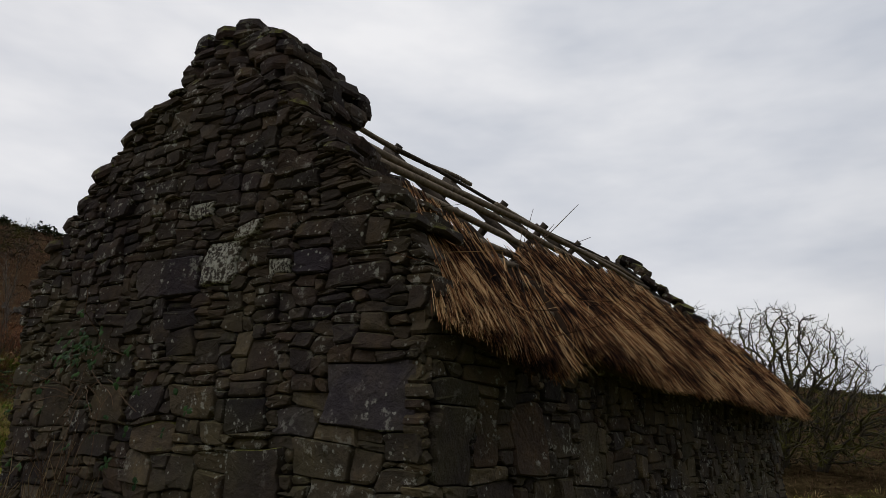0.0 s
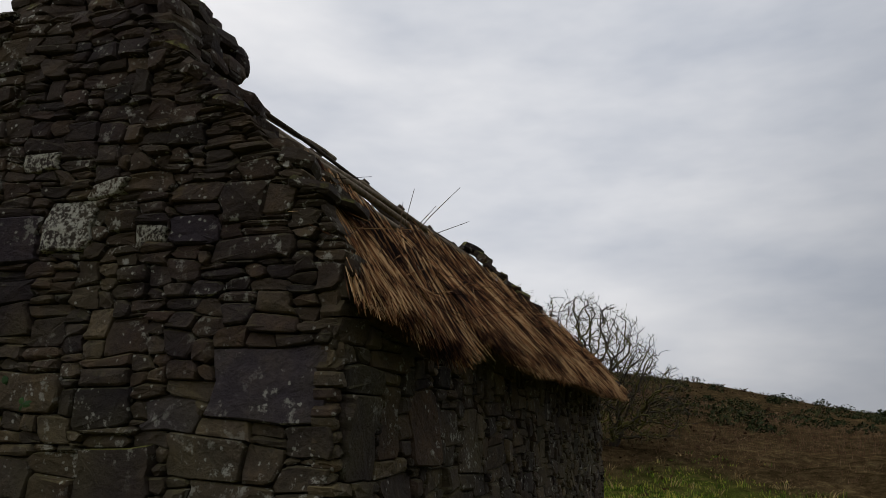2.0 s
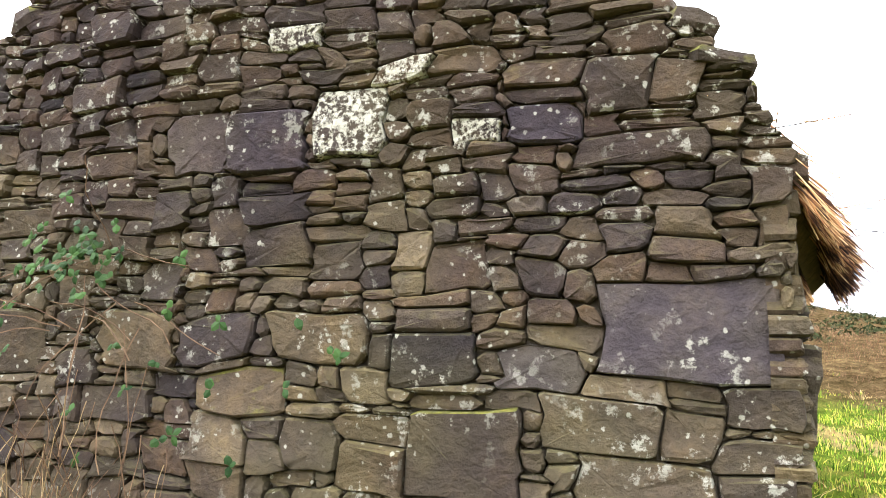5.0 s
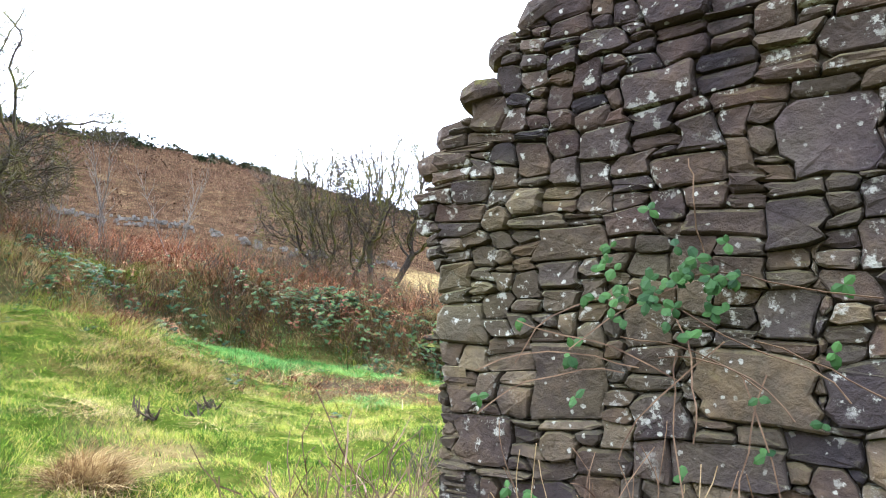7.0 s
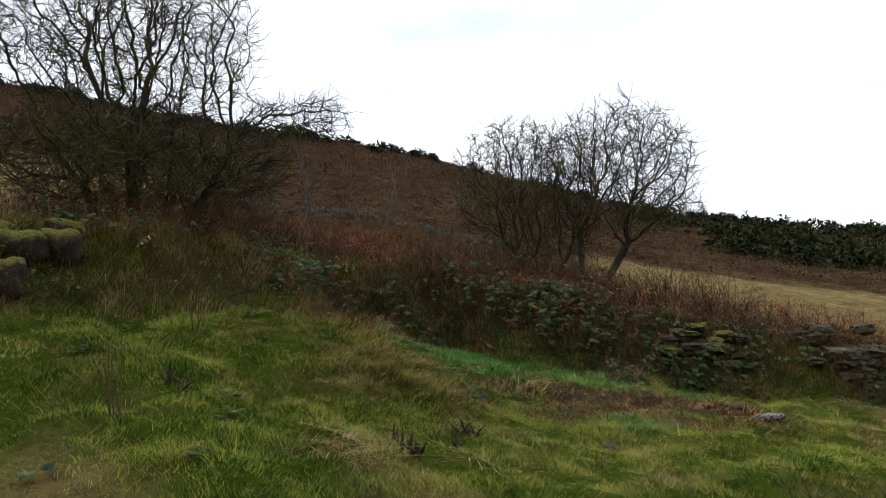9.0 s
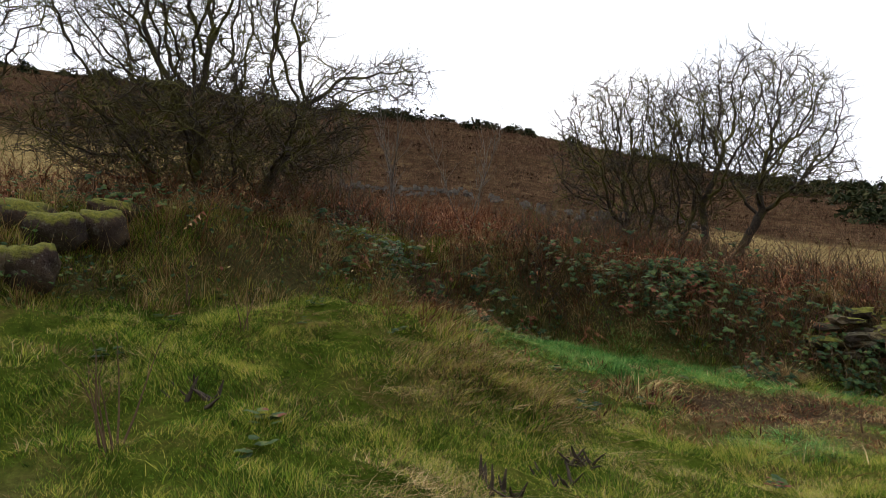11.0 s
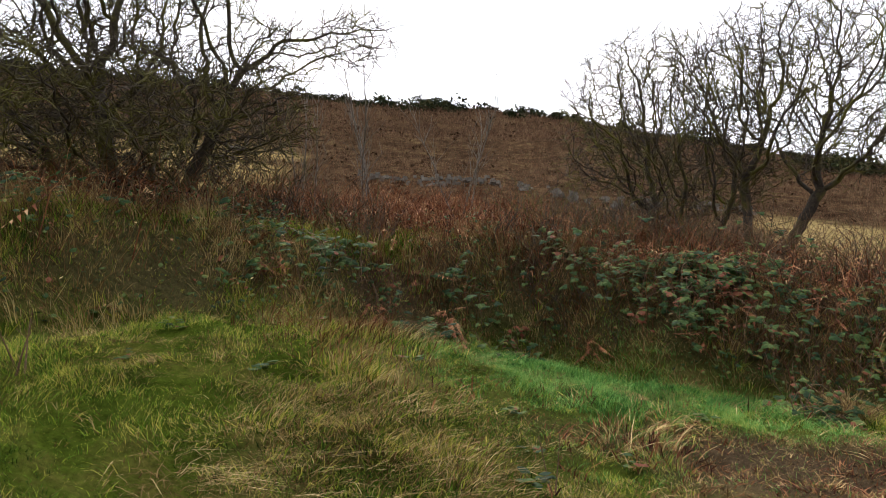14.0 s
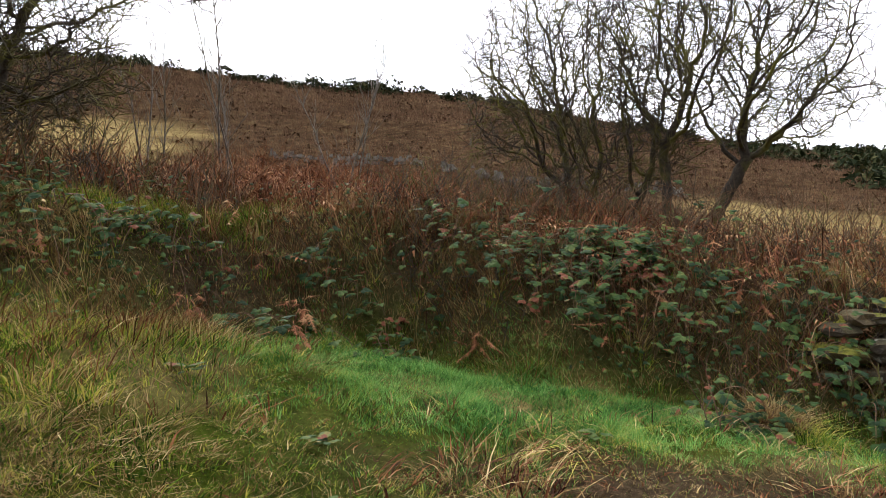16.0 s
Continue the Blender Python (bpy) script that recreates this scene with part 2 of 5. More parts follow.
GRASS = island_material("green_grass", [(0.0, (0.018, 0.046, 0.006)), (0.3, (0.075, 0.17, 0.015)), (0.58, (0.21, 0.35, 0.035)), (0.8, (0.42, 0.48, 0.055)), (1.0, (0.64, 0.55, 0.13))], 0.7, 0.08, 0.5, None, 0.25, 1.2)
LUSH = island_material("lush_wet_grass", [(0.0, (0.03, 0.10, 0.02)), (0.5, (0.13, 0.34, 0.07)), (1.0, (0.34, 0.58, 0.17))], 0.65, 0.10, 0.7, None, 0.28, 1.0)
DEAD_GRASS = island_material("dead_grass", [(0.0, (0.12, 0.07, 0.03)), (0.45, (0.32, 0.20, 0.085)), (0.8, (0.50, 0.36, 0.17)), (1.0, (0.70, 0.54, 0.27))], 0.9, 0.05, 0.8, None, 0.2, 1.1)
BRACKEN = island_material("dead_bracken", [(0.0, (0.05, 0.020, 0.013)), (0.4, (0.19, 0.070, 0.034)), (0.75, (0.34, 0.145, 0.066)), (1.0, (0.50, 0.32, 0.17))], 0.9, 0.1, 0.7)
HILL_FERN = island_material("hillside_bracken", [(0.0, (0.040, 0.022, 0.012)), (0.5, (0.095, 0.056, 0.032)), (1.0, (0.19, 0.13, 0.075))], 0.95, 0.05, 0.08)
BRAMBLE_LEAF = island_material("bramble_leaf", [(0.0, (0.014, 0.036, 0.012)), (0.5, (0.040, 0.080, 0.018)), (0.86, (0.10, 0.145, 0.04)), (0.95, (0.18, 0.17, 0.04)), (1.0, (0.18, 0.06, 0.03))], 0.6, 0.15, 1.2, None, 0.2)
IVY_LEAF = island_material("ivy_leaf", [(0.0, (0.012, 0.036, 0.010)), (1.0, (0.05, 0.11, 0.025))], 0.6, 0.15, 2.0)
STEM = plain_material("dry_stem", (0.06, 0.032, 0.02), (0.22, 0.14, 0.08), 9)
FERN = island_material("dead_fern_frond", [(0.0, (0.12, 0.045, 0.022)), (0.5, (0.26, 0.10, 0.045)), (1.0, (0.42, 0.22, 0.11))], 0.85, 0.15, 2.0)
DRY_CANE = plain_material("bleached_cane", (0.20, 0.13, 0.06), (0.42, 0.31, 0.17), 9)
HILL_STONE = plain_material("weathered_field_stone", (0.07, 0.06, 0.05), (0.22, 0.20, 0.17), 3)
HILL_STEM = island_material("hillside_stems", [(0.0, (0.045, 0.020, 0.012)), (0.5, (0.15, 0.075, 0.045)), (1.0, (0.33, 0.21, 0.13))], 0.9, 0.1, 0.12)
GORSE = island_material("gorse_foliage", [(0.0, (0.012, 0.018, 0.007)), (0.6, (0.03, 0.04, 0.014)), (1.0, (0.07, 0.065, 0.025))], 0.9, 0.1, 0.15)

# ---- mesh tools ----
class Soup:
    """Collects vertices and faces for one mesh."""

    def __init__(self):
        self.v, self.f, self.n = [], [], 0

    def add(self, verts, faces):
        self.v.extend(verts)
        n = self.n
        self.f.extend([tuple(i + n for i in f) for f in faces])
        self.n += len(verts)

    def mesh(self, name, smooth=False):
        me = bpy.data.meshes.new(name)
        me.from_pydata([tuple(p) for p in self.v], [], self.f)
        if smooth:
            me.polygons.foreach_set("use_smooth", [True] * len(me.polygons))
        me.update()
        return me


def part(name, soup, mat, parent=None, label="", smooth=False):
    me = soup.mesh(name, smooth) if isinstance(soup, Soup) else soup
    if not me.materials:
        me.materials.append(mat)
    ob = new(name, me)
    if parent:
        ob.parent = parent
    return tagged(ob, label)


def tube(soup, pts, radii, sides=5):
    """A round limb along pts."""
    rings = []
    verts = []
    for i, p in enumerate(pts):
        d = (pts[min(i + 1, len(pts) - 1)] - pts[max(i - 1, 0)]).normalized()
        a = d.orthogonal().normalized() if i == 0 else (a - d * a.dot(d)).normalized()
        c = d.cross(a)
        for k in range(sides):
            w = 2 * math.pi * k / sides
            verts.append(p + (a * math.cos(w) + c * math.sin(w)) * radii[i])
    faces = []
    for i in range(len(pts) - 1):
        for k in range(sides):
            k2 = (k + 1) % sides
            faces.append((i * sides + k, i * sides + k2, (i + 1) * sides + k2, (i + 1) * sides + k))
    faces.append(tuple(reversed(range(sides))))
    faces.append(tuple(range((len(pts) - 1) * sides, len(pts) * sides)))
    soup.add(verts, faces)


def smooth01(a, b, x):
    t = min(1.0, max(0.0, (x - a) / (b - a)))
    return t * t * (3 - 2 * t)


def table(x, pairs):
    """Straight interpolation in a short table of (x, value)."""
    if x <= pairs[0][0]:
        return pairs[0][1]
    for (x0, v0), (x1, v1) in zip(pairs, pairs[1:]):
        if x <= x1:
            return v0 + (v1 - v0) * (x - x0) / (x1 - x0)
    return pairs[-1][1]


# ---- the lie of the land ----
OX, OY = -4.0, 5.0
SKYLINE = [(-180, -0.5), (-75, -0.8), (-51, 0.4), (-47, 1.2), (-41, 2.5), (-33, 3.7), (-28, 4.3), (-15, 5.3), (-8.6, 6.4), (-0.7, 7.7), (11, 10.8), (16, 12.2), (23, 13.0), (30, 13.6), (36, 14.2), (45, 14.8), (58, 15.1), (110, 13.0), (150, 4.0), (180, -0.5)]
BANK_FOOT = [(-180, 26.0), (-60, 20.0), (-40, 17.0), (-25, 14.3), (-9.5, 12.2), (2.4, 11.6), (12, 12.0), (21, 12.9), (27, 11.8), (34, 10.0), (47, 9.2), (63, 9.2), (90, 10.5), (130, 16.0), (180, 26.0)]
BANK_HIGH = [(-180, 0.0), (-35, 0.0), (-20, 0.55), (-9, 0.9), (2, 1.15), (12, 1.3), (21, 1.4), (27, 1.2), (34, 0.95), (47, 1.0), (63, 0.8), (100, 0.7), (150, 0.2), (180, 0.0)]


def ground(x, y):
    dx, dy = x - OX, y - OY
    r, az = math.hypot(dx, dy), math.degrees(math.atan2(-dx, dy))
    cx, cy = max(-16.0, min(9.0, x)), max(-12.0, min(22.0, y))
    low = 0.02 * cy - 0.088 * cx
    low += 0.8 * smooth01(5.8, 9.3, r) * smooth01(14, 38, az) * smooth01(120, 80, az)
    low += 0.20 * math.exp(-((x + 9.4) / 1.3) ** 2 - ((y - 12.8) / 1.7) ** 2)
    low += 0.16 * math.exp(-((x + 7.9) / 0.8) ** 2 - ((y - 12.0) / 0.8) ** 2)
    low += 0.42 * math.exp(-((x + 8.6) / 1.7) ** 2 - ((y - 9.0) / 1.7) ** 2)
    low += 0.13 * math.exp(-((x + 6.3) / 2.6) ** 2 - ((y - 15.6) / 2.0) ** 2)
    foot = table(az, BANK_FOOT) + 0.5 * noise.noise((az * 0.12, 3.1, 0.0))
    wide = 1.25 + 6.0 * smooth01(-12, -40, az) + 6.0 * smooth01(70, 130, az)
    g = table(r, [(0, 0.0), (12, 0.0), (30, 0.42), (50, 0.78), (75, 1.0), (90, 1.0)])
    far = 2.1 + min(r, 75.0) * math.tan(radians(table(az, SKYLINE)))
    high = (1 - g) * (low + table(az, BANK_HIGH)) + g * far
    if r > 80:
        high -= (r - 80) * 0.03 if r < 300 else 6.6 + (r - 300) * 0.004
    s = smooth01(foot - 0.25, foot + wide, r)
    z = low * (1 - s) + high * s
    near = smooth01(60, 15, r)
    z += near * (0.10 * noise.noise((x * 0.45, y * 0.45, 0.0)) + 0.10 * noise.noise((x * 1.3, y * 1.3, 4.0)) + 0.065 * noise.noise((x * 3.1, y * 3.1, 6.0)))
    z += s * near * 0.16 * noise.noise((x * 0.9, y * 0.9, 9.0)) + (1 - near) * 0.5 * noise.noise((x * 0.06, y * 0.06, 2.0))
    return z


def zones(x, y):
    """Shares of bracken, straw and bare soil."""
    dx, dy = x - OX, y - OY
    r, az = math.hypot(dx, dy), math.degrees(math.atan2(-dx, dy))
    foot = table(az, BANK_FOOT)
    n1 = noise.noise((x * 0.35, y * 0.35, 7.0))
    fern = smooth01(foot + 0.2, foot + 1.4, r + n1) * smooth01(-30, -12, az)
    if az > 30:
        fern *= smooth01(foot + 0.8, foot + 2.2, r + n1)
    if r > 16 and az < -12:
        fern = max(fern, 0.9 * smooth01(18, 24, r + 3 * n1))
    straw = 0.0
    if az > 36:
        straw = smooth01(36, 40, az + 4 * n1) * smooth01(13.0, 14.5, r) * smooth01(46, 38, r + 3 * n1)
    if az < 6:
        straw = max(straw, smooth01(6, 2, az + 2 * n1) * smooth01(-24, -16, az) * smooth01(16.5, 18.5, r + n1) * smooth01(34, 29, r + 3 * n1))
    if r < foot:
        straw = max(straw, 0.75 * smooth01(0.12, 0.45, noise.noise((x * 0.55, y * 0.55, 1.0)) + 0.4 * n1))
    soil = 1.25 * math.exp(-((x + 4.9) / 2.3) ** 2 - ((y - 14.2 - 0.1 * (x + 4.9)) / 0.95) ** 2) * smooth01(-0.55, -0.05, noise.noise((x * 1.1, y * 1.1, 5.0)))
    soil = max(soil, 0.7 * smooth01(foot - 0.2, foot + 0.3, r) * smooth01(foot + 1.4, foot + 0.8, r) * smooth01(-10, 0, az))
    return fern, straw, min(1.0, soil)


def build_ground():
    radii = [0.001] + [0.22 * i for i in range(1, 100)] + [22 + 1.0 * i for i in range(0, 62)] + [84 * 1.28 ** i for i in range(1, 16)]
    steps = 420
    verts, zone = [], []
    for r in radii:
        for k in range(steps):
            a = 2 * math.pi * k / steps
            x, y = OX - r * math.sin(a), OY + r * math.cos(a)
            verts.append((x, y, ground(x, y)))
            zone.append((*zones(x, y), 1.0))
    faces = [(i * steps + k, i * steps + (k + 1) % steps, (i + 1) * steps + (k + 1) % steps, (i + 1) * steps + k) for i in range(len(radii) - 1) for k in range(steps)]
    me = bpy.data.meshes.new("ground")
    me.from_pydata(verts, [], faces)
    layer = me.color_attributes.new("zone", "FLOAT_COLOR", "POINT")
    layer.data.foreach_set("color", [c for z in zone for c in z])
    me.polygons.foreach_set("use_smooth", [True] * len(me.polygons))
    me.update()
    me.materials.append(GROUND)
    tagged(new("ground", me), "rough grassy ground rising to a bracken-covered hillside", "ground", kind="structure")


build_ground()

# ---- the ruined cottage ----
HOUSE = Matrix.Translation((-0.1, 3.94, 0.0)) @ pose(0, 0, 0, 0, 0, -32.4)
DRIFT = 0.07                      # the long walls run slightly out of square
LONG, WIDE, THICK = 9.1, 4.45, 0.6
RIDGE_X, RIDGE_Z, EAVE_Z = -2.2, 4.5, 2.55
BASE = -1.0
cottage = tagged(new("cottage"), "ruined dry-stone cottage with half its reed thatch gone", "cottage")
cottage.matrix_world = HOUSE


def gable_top(x):
    """Height of the near gable's face at x."""
    return table(x, [(-4.65, 2.5), (-4.46, 2.83), (-4.0, 3.39), (-3.47, 3.87), (-2.97, 4.23), (-2.6, 4.30), (-1.75, 4.24), (-1.5, 4.12), (-1.1, 3.71), (-0.62, 3.28), (-0.25, 2.88), (-0.03, 2.62), (0.1, 2.2)])


def pack(x0, x1, z0, z1, inside, fixed=(), cell=0.035, sizes=(0.14, 0.42, 0.07, 0.19), seed=1, size_at=lambda z: 1.0):
    """Fills a wall face with stones of uneven size: (x, z, w, h, kind)."""
    rng = random.Random(seed)
    nx, nz = int((x1 - x0) / cell), int((z1 - z0) / cell)
    free = np.zeros((nz, nx), bool)
    for j in range(nz):
        for i in range(nx):
            free[j, i] = inside(x0 + (i + 0.5) * cell, z0 + (j + 0.5) * cell)
    out = []
    for ax, az, bx, bz, kind in fixed:
        i0, i1, j0, j1 = [max(0, int(round(v / cell))) for v in (ax - x0, bx - x0, az - z0, bz - z0)]
        free[j0:j1, i0:i1] = False
        out.append((x0 + i0 * cell, z0 + j0 * cell, (i1 - i0) * cell, (j1 - j0) * cell, kind))
    lo_w, hi_w, lo_h, hi_h = sizes
    for j in range(nz):
        for i in range(nx):
            if not free[j, i]:
                continue
            k = size_at(z0 + j * cell)
            h = max(2, int(k * (lo_h + (hi_h - lo_h) * rng.random() ** 1.9) / cell))
            w = max(4, int(k * (lo_w + (hi_w - lo_w) * rng.random() ** 1.2) / cell), int(h * rng.uniform(1.0, 1.9)))
            if rng.random() < 0.12:
                h, w = max(1, h // 2), max(3, w // 2)
            run = 0
            while run < w and i + run < nx and free[j, i + run]:
                run += 1
            rest = 0
            while rest < 4 and i + run + rest < nx and free[j, i + run + rest]:
                rest += 1
            if rest < 3:
                run += rest
            h = min(h, max(2, int(run * 1.15)))
            top = 0
            while top < h and j + top < nz and free[j + top, i:i + run].all():
                top += 1
            free[j:j + top, i:i + run] = False
            if run * top < 2:
                continue
            out.append((x0 + i * cell, z0 + j * cell, run * cell, top * cell, ""))
    return out


def outlines(stones, rng, cell=0.035):
    """Gives each packed stone an uneven outline whose corners it shares with its neighbours."""
    x0, z0 = min(s[0] for s in stones), min(s[1] for s in stones)
    boxes, joints = [], set()
    for x, z, w, h, kind in stones:
        i0, j0, i1, j1 = [int(round(v / cell)) for v in (x - x0, z - z0, x + w - x0, z + h - z0)]
        boxes.append((i0, j0, i1, j1))
        joints.update(((i0, j0), (i1, j0), (i1, j1), (i0, j1)))
    moved = {}
    for i, j in sorted(joints):
        a, b = x0 + i * cell, z0 + j * cell
        moved[i, j] = (a + rng.uniform(-0.030, 0.030) + 0.045 * noise.noise((a * 2.6, b * 4.6, 1.5)), b + rng.uniform(-0.014, 0.014) + 0.055 * noise.noise((a * 1.5, b * 1.8, 8.5)) + 0.02 * noise.noise((a * 4.5, b * 6, 2.5)))
    out = []
    for i0, j0, i1, j1 in boxes:
        walk_round = [(i, j0) for i in range(i0, i1)] + [(i1, j) for j in range(j0, j1)] + [(i, j1) for i in range(i1, i0, -1)] + [(i0, j) for j in range(j1, j0, -1)]
        corners = {(i0, j0), (i1, j0), (i1, j1), (i0, j1)}
        ring = [(moved[k], k in corners) for k in walk_round if k in moved]
        shape = []
        for n, (p, corner) in enumerate(ring):
            if not corner:
                shape.append(p)
                continue
            q, r = ring[n - 1][0], ring[(n + 1) % len(ring)][0]
            for o in (q, r):
                d = math.hypot(o[0] - p[0], o[1] - p[1]) + 1e-6
                f = min(0.42, rng.choice((0.008, 0.016, 0.03, 0.05)) / d)
                shape.append((p[0] + (o[0] - p[0]) * f, p[1] + (o[1] - p[1]) * f))
        out.append(shape)
    return out


def stone_shape(ring, rng, proud=0.05, deep=0.10, place=None, rough=1.0):
    """One stone as (vertices, faces): broken arris, uneven bulging face. place maps (along, out, up)."""
    n = len(ring)
    cx, cz = sum(p[0] for p in ring) / n, sum(p[1] for p in ring) / n
    w, h = max(p[0] for p in ring) - min(p[0] for p in ring), max(p[1] for p in ring) - min(p[1] for p in ring)
    out = proud * rng.uniform(0.25, 1.05)
    ta, tb = rng.uniform(-0.14, 0.14), rng.uniform(-0.22, 0.12)

    def drawn(d):
        return [(cx + (a - cx) * max(0.25, 1 - 2 * d / w), cz + (b - cz) * max(0.25, 1 - 2 * d / h)) for a, b in ring]
    gap, arris = rng.uniform(0.001, 0.004), rng.uniform(0.004, 0.013)
    verts = [(a, -deep, b) for a, b in ring]
    for d, f, j in ((gap, 0.3, 0.004), (gap + arris * 0.45, 0.78, 0.005), (gap + arris * 1.5, 1.0, 0.006)):
        verts += [(a + rng.uniform(-0.003, 0.003), out * f + (ta * (a - cx) + tb * (b - cz)) * f + rng.uniform(-j, j) * rough, b + rng.uniform(-0.003, 0.003)) for a, b in drawn(d)]
    verts.append((cx + rng.uniform(-0.2, 0.2) * w, out + rng.uniform(-0.006, 0.012), cz + rng.uniform(-0.2, 0.2) * h))
    faces = [(s + k, s + (k + 1) % n, s + n + (k + 1) % n, s + n + k) for s in (0, n, 2 * n) for k in range(n)]
    faces += [(3 * n + k, 3 * n + (k + 1) % n, 4 * n) for k in range(n)]
    return [place(*v) for v in verts], faces


def lay(wall, stones, place, count, first, seed, proud=0.05, mat=None, rough=1.0):
    """Lays stones on a wall: the first `count` by the order `first` as pieces, the others joined."""
    rng = random.Random(seed)
    mats = {"": mat or STONE, "pale": STONE_PALE, "slab": STONE_DARK, "moss": STONE_MOSS}
    rest = Soup()
    stones = sorted(stones, key=lambda s: (s[4] == "", first(s)))
    for i, (ring, (x, z, w, h, kind)) in enumerate(zip(outlines(stones, rng), stones)):
        verts, faces = stone_shape(ring, rng, proud * (1.25 if kind else 1.0), 0.1, place, rough)
        if i < count:
            s = Soup()
            s.add(verts, faces)
            part("stone", s, mats[kind], wall)
        else:
            rest.add(verts, faces)
    if rest.n:
        tagged(part("stonework", rest, mats[""], wall), kind="stuff")


def prism(soup, outline, y0, y1, drift=0.0):
    """A wall core: an outline in x and z, carried from y0 to y1."""
    n = len(outline)
    v = [(x + drift * y0, y0, z) for x, z in outline] + [(x + drift * y1, y1, z) for x, z in outline]
    f = [tuple(range(n - 1, -1, -1)), tuple(range(n, 2 * n))] + [(k, (k + 1) % n, n + (k + 1) % n, n + k) for k in range(n)]
    soup.add(v, f)


KEY_STONES = [(-2.06, 2.52, -1.67, 2.85, "pale"), (-2.48, 2.47, -2.1, 2.76, "slab"), (-2.81, 2.51, -2.5, 2.8, "slab"), (-1.73, 2.86, -1.46, 2.97, "pale"), (-1.46, 2.85, -1.14, 2.99, ""), (-1.36, 2.56, -1.13, 2.66, "pale"), (-1.12, 2.5, -0.82, 2.72, "slab"), (-0.72, 1.58, -0.03, 1.95, "slab"), (-0.83, 2.42, -0.3, 2.54, ""), (-1.11, 2.78, -0.78, 2.94, ""), (-1.51, 1.03, -1.03, 1.38, "moss"), (-1.91, 1.0, -1.53, 1.23, ""), (-0.78, 2.66, -0.48, 2.9, ""), (-2.39, 2.02, -2.05, 2.22, ""), (-2.73, 1.56, -2.32, 1.82, ""), (-3.2, 1.52, -2.76, 1.83, ""), (-3.32, 1.27, -2.89, 1.44, ""), (-2.62, 1.31, -2.14, 1.52, "moss"), (-2.21, 1.58, -1.77, 1.81, ""), (-1.64, 1.51, -1.25, 1.7, ""), (-1.14, 1.45, -0.78, 1.65, "slab"), (-0.98, 1.26, -0.51, 1.45, ""), (-0.84, 1.06, -0.3, 1.25, ""), (-1.45, 1.87, -1.17, 2.08, ""), (-3.38, 3.23, -3.1, 3.44, ""), (-2.31, 3.07, -1.99, 3.2, "pale"), (-1.89, 1.38, -1.63, 1.58, ""), (-2.17, 1.08, -1.9, 1.31, ""), (-4.4, 1.25, -4.05, 1.5, ""), (-3.95, 1.5, -3.6, 1.82, "")]


def near_gable():
    s = Soup()
    xs = [-4.42, -4.3, -3.95, -3.45, -2.95, -2.5, -1.75, -1.5, -1.1, -0.62, -0.25, -0.06]
    prism(s, [(-4.42, BASE)] + [(x, gable_top(x) - 0.05) for x in xs] + [(-0.06, BASE)], 0.03, THICK)
    wall = part("gable_wall", s, HEARTING, cottage, "gable wall of lichen-spotted brown rubble stones")
    stones = pack(-4.64, 0.04, 0.45, 4.4, lambda x, z: z < gable_top(x) and x > -4.47 - 0.12 * smooth01(2.15, 2.45, z) and x < 0.02, KEY_STONES, seed=3, sizes=(0.11, 0.35, 0.07, 0.20), size_at=lambda z: table(z, [(1.2, 1.35), (1.9, 1.1), (2.5, 0.92)]))
    lay(wall, stones, lambda a, o, u: (a, -o, u), 300, lambda s: abs(s[0] + 1.9) + 0.8 * abs(s[1] - 2.1), 5)
    # the outer end of the wall on the uphill side
    ends = pack(0.0, THICK + 0.1, 0.4, 2.75, lambda y, z: True, seed=8, sizes=(0.22, 0.55, 0.05, 0.12))
    lay(wall, ends, lambda a, o, u: (-4.40 - o, a, u), 40, lambda s: -s[1], 9)


def long_wall():
    s = Soup()
    prism(s, [(-THICK, BASE), (-0.06, BASE), (-0.06, 2.2), (-THICK, 2.2)], 0.1, LONG, DRIFT)
    prism(s, [(-WIDE + 0.05, BASE), (-WIDE + THICK, BASE), (-WIDE + THICK, 2.4), (-WIDE + 0.05, 2.4)], THICK, LONG, DRIFT)
    wall = part("long_wall", s, HEARTING, cottage, "long rubble side wall below the thatch")
    stones = pack(-0.03, LONG + 0.05, -0.7, 2.45, lambda y, z: z < 2.4 - 0.25 * smooth01(0.5, 1.2, y), [(0.05, 1.25, 0.42, 1.72, ""), (0.9, 1.3, 1.3, 1.75, ""), (0.45, 1.35, 0.75, 1.8, ""), (1.9, 1.2, 2.2, 1.65, "")], seed=12, sizes=(0.15, 0.42, 0.08, 0.26))
    lay(wall, stones, lambda a, o, u: (o + DRIFT * a, a, u), 300, lambda s: s[0] + 0.5 * abs(s[1] - 1.4), 13)


def far_gable():
    s = Soup()
    prism(s, [(-4.42, BASE), (-4.42, 2.5), (-2.25, 4.62), (-0.06, 2.3), (-0.06, BASE)], LONG - 0.6, LONG, DRIFT)
    wall = part("far_gable_wall", s, HEARTING, cottage, "far gable wall with stepped stone coping")
    rng = random.Random(4)
    for k in range(30):
        t = k / 29
        x = -3.1 + t * 3.35
        z = 4.72 - abs(x + 2.25) * 1.0 + rng.uniform(-0.03, 0.05)
        slab(wall, x + DRIFT * LONG, LONG - 0.32, z, rng.uniform(0.2, 0.36), rng.uniform(0.4, 0.75), rng.uniform(0.07, 0.14), rng, STONE_MOSS, 30 if x > -2.25 else -30)


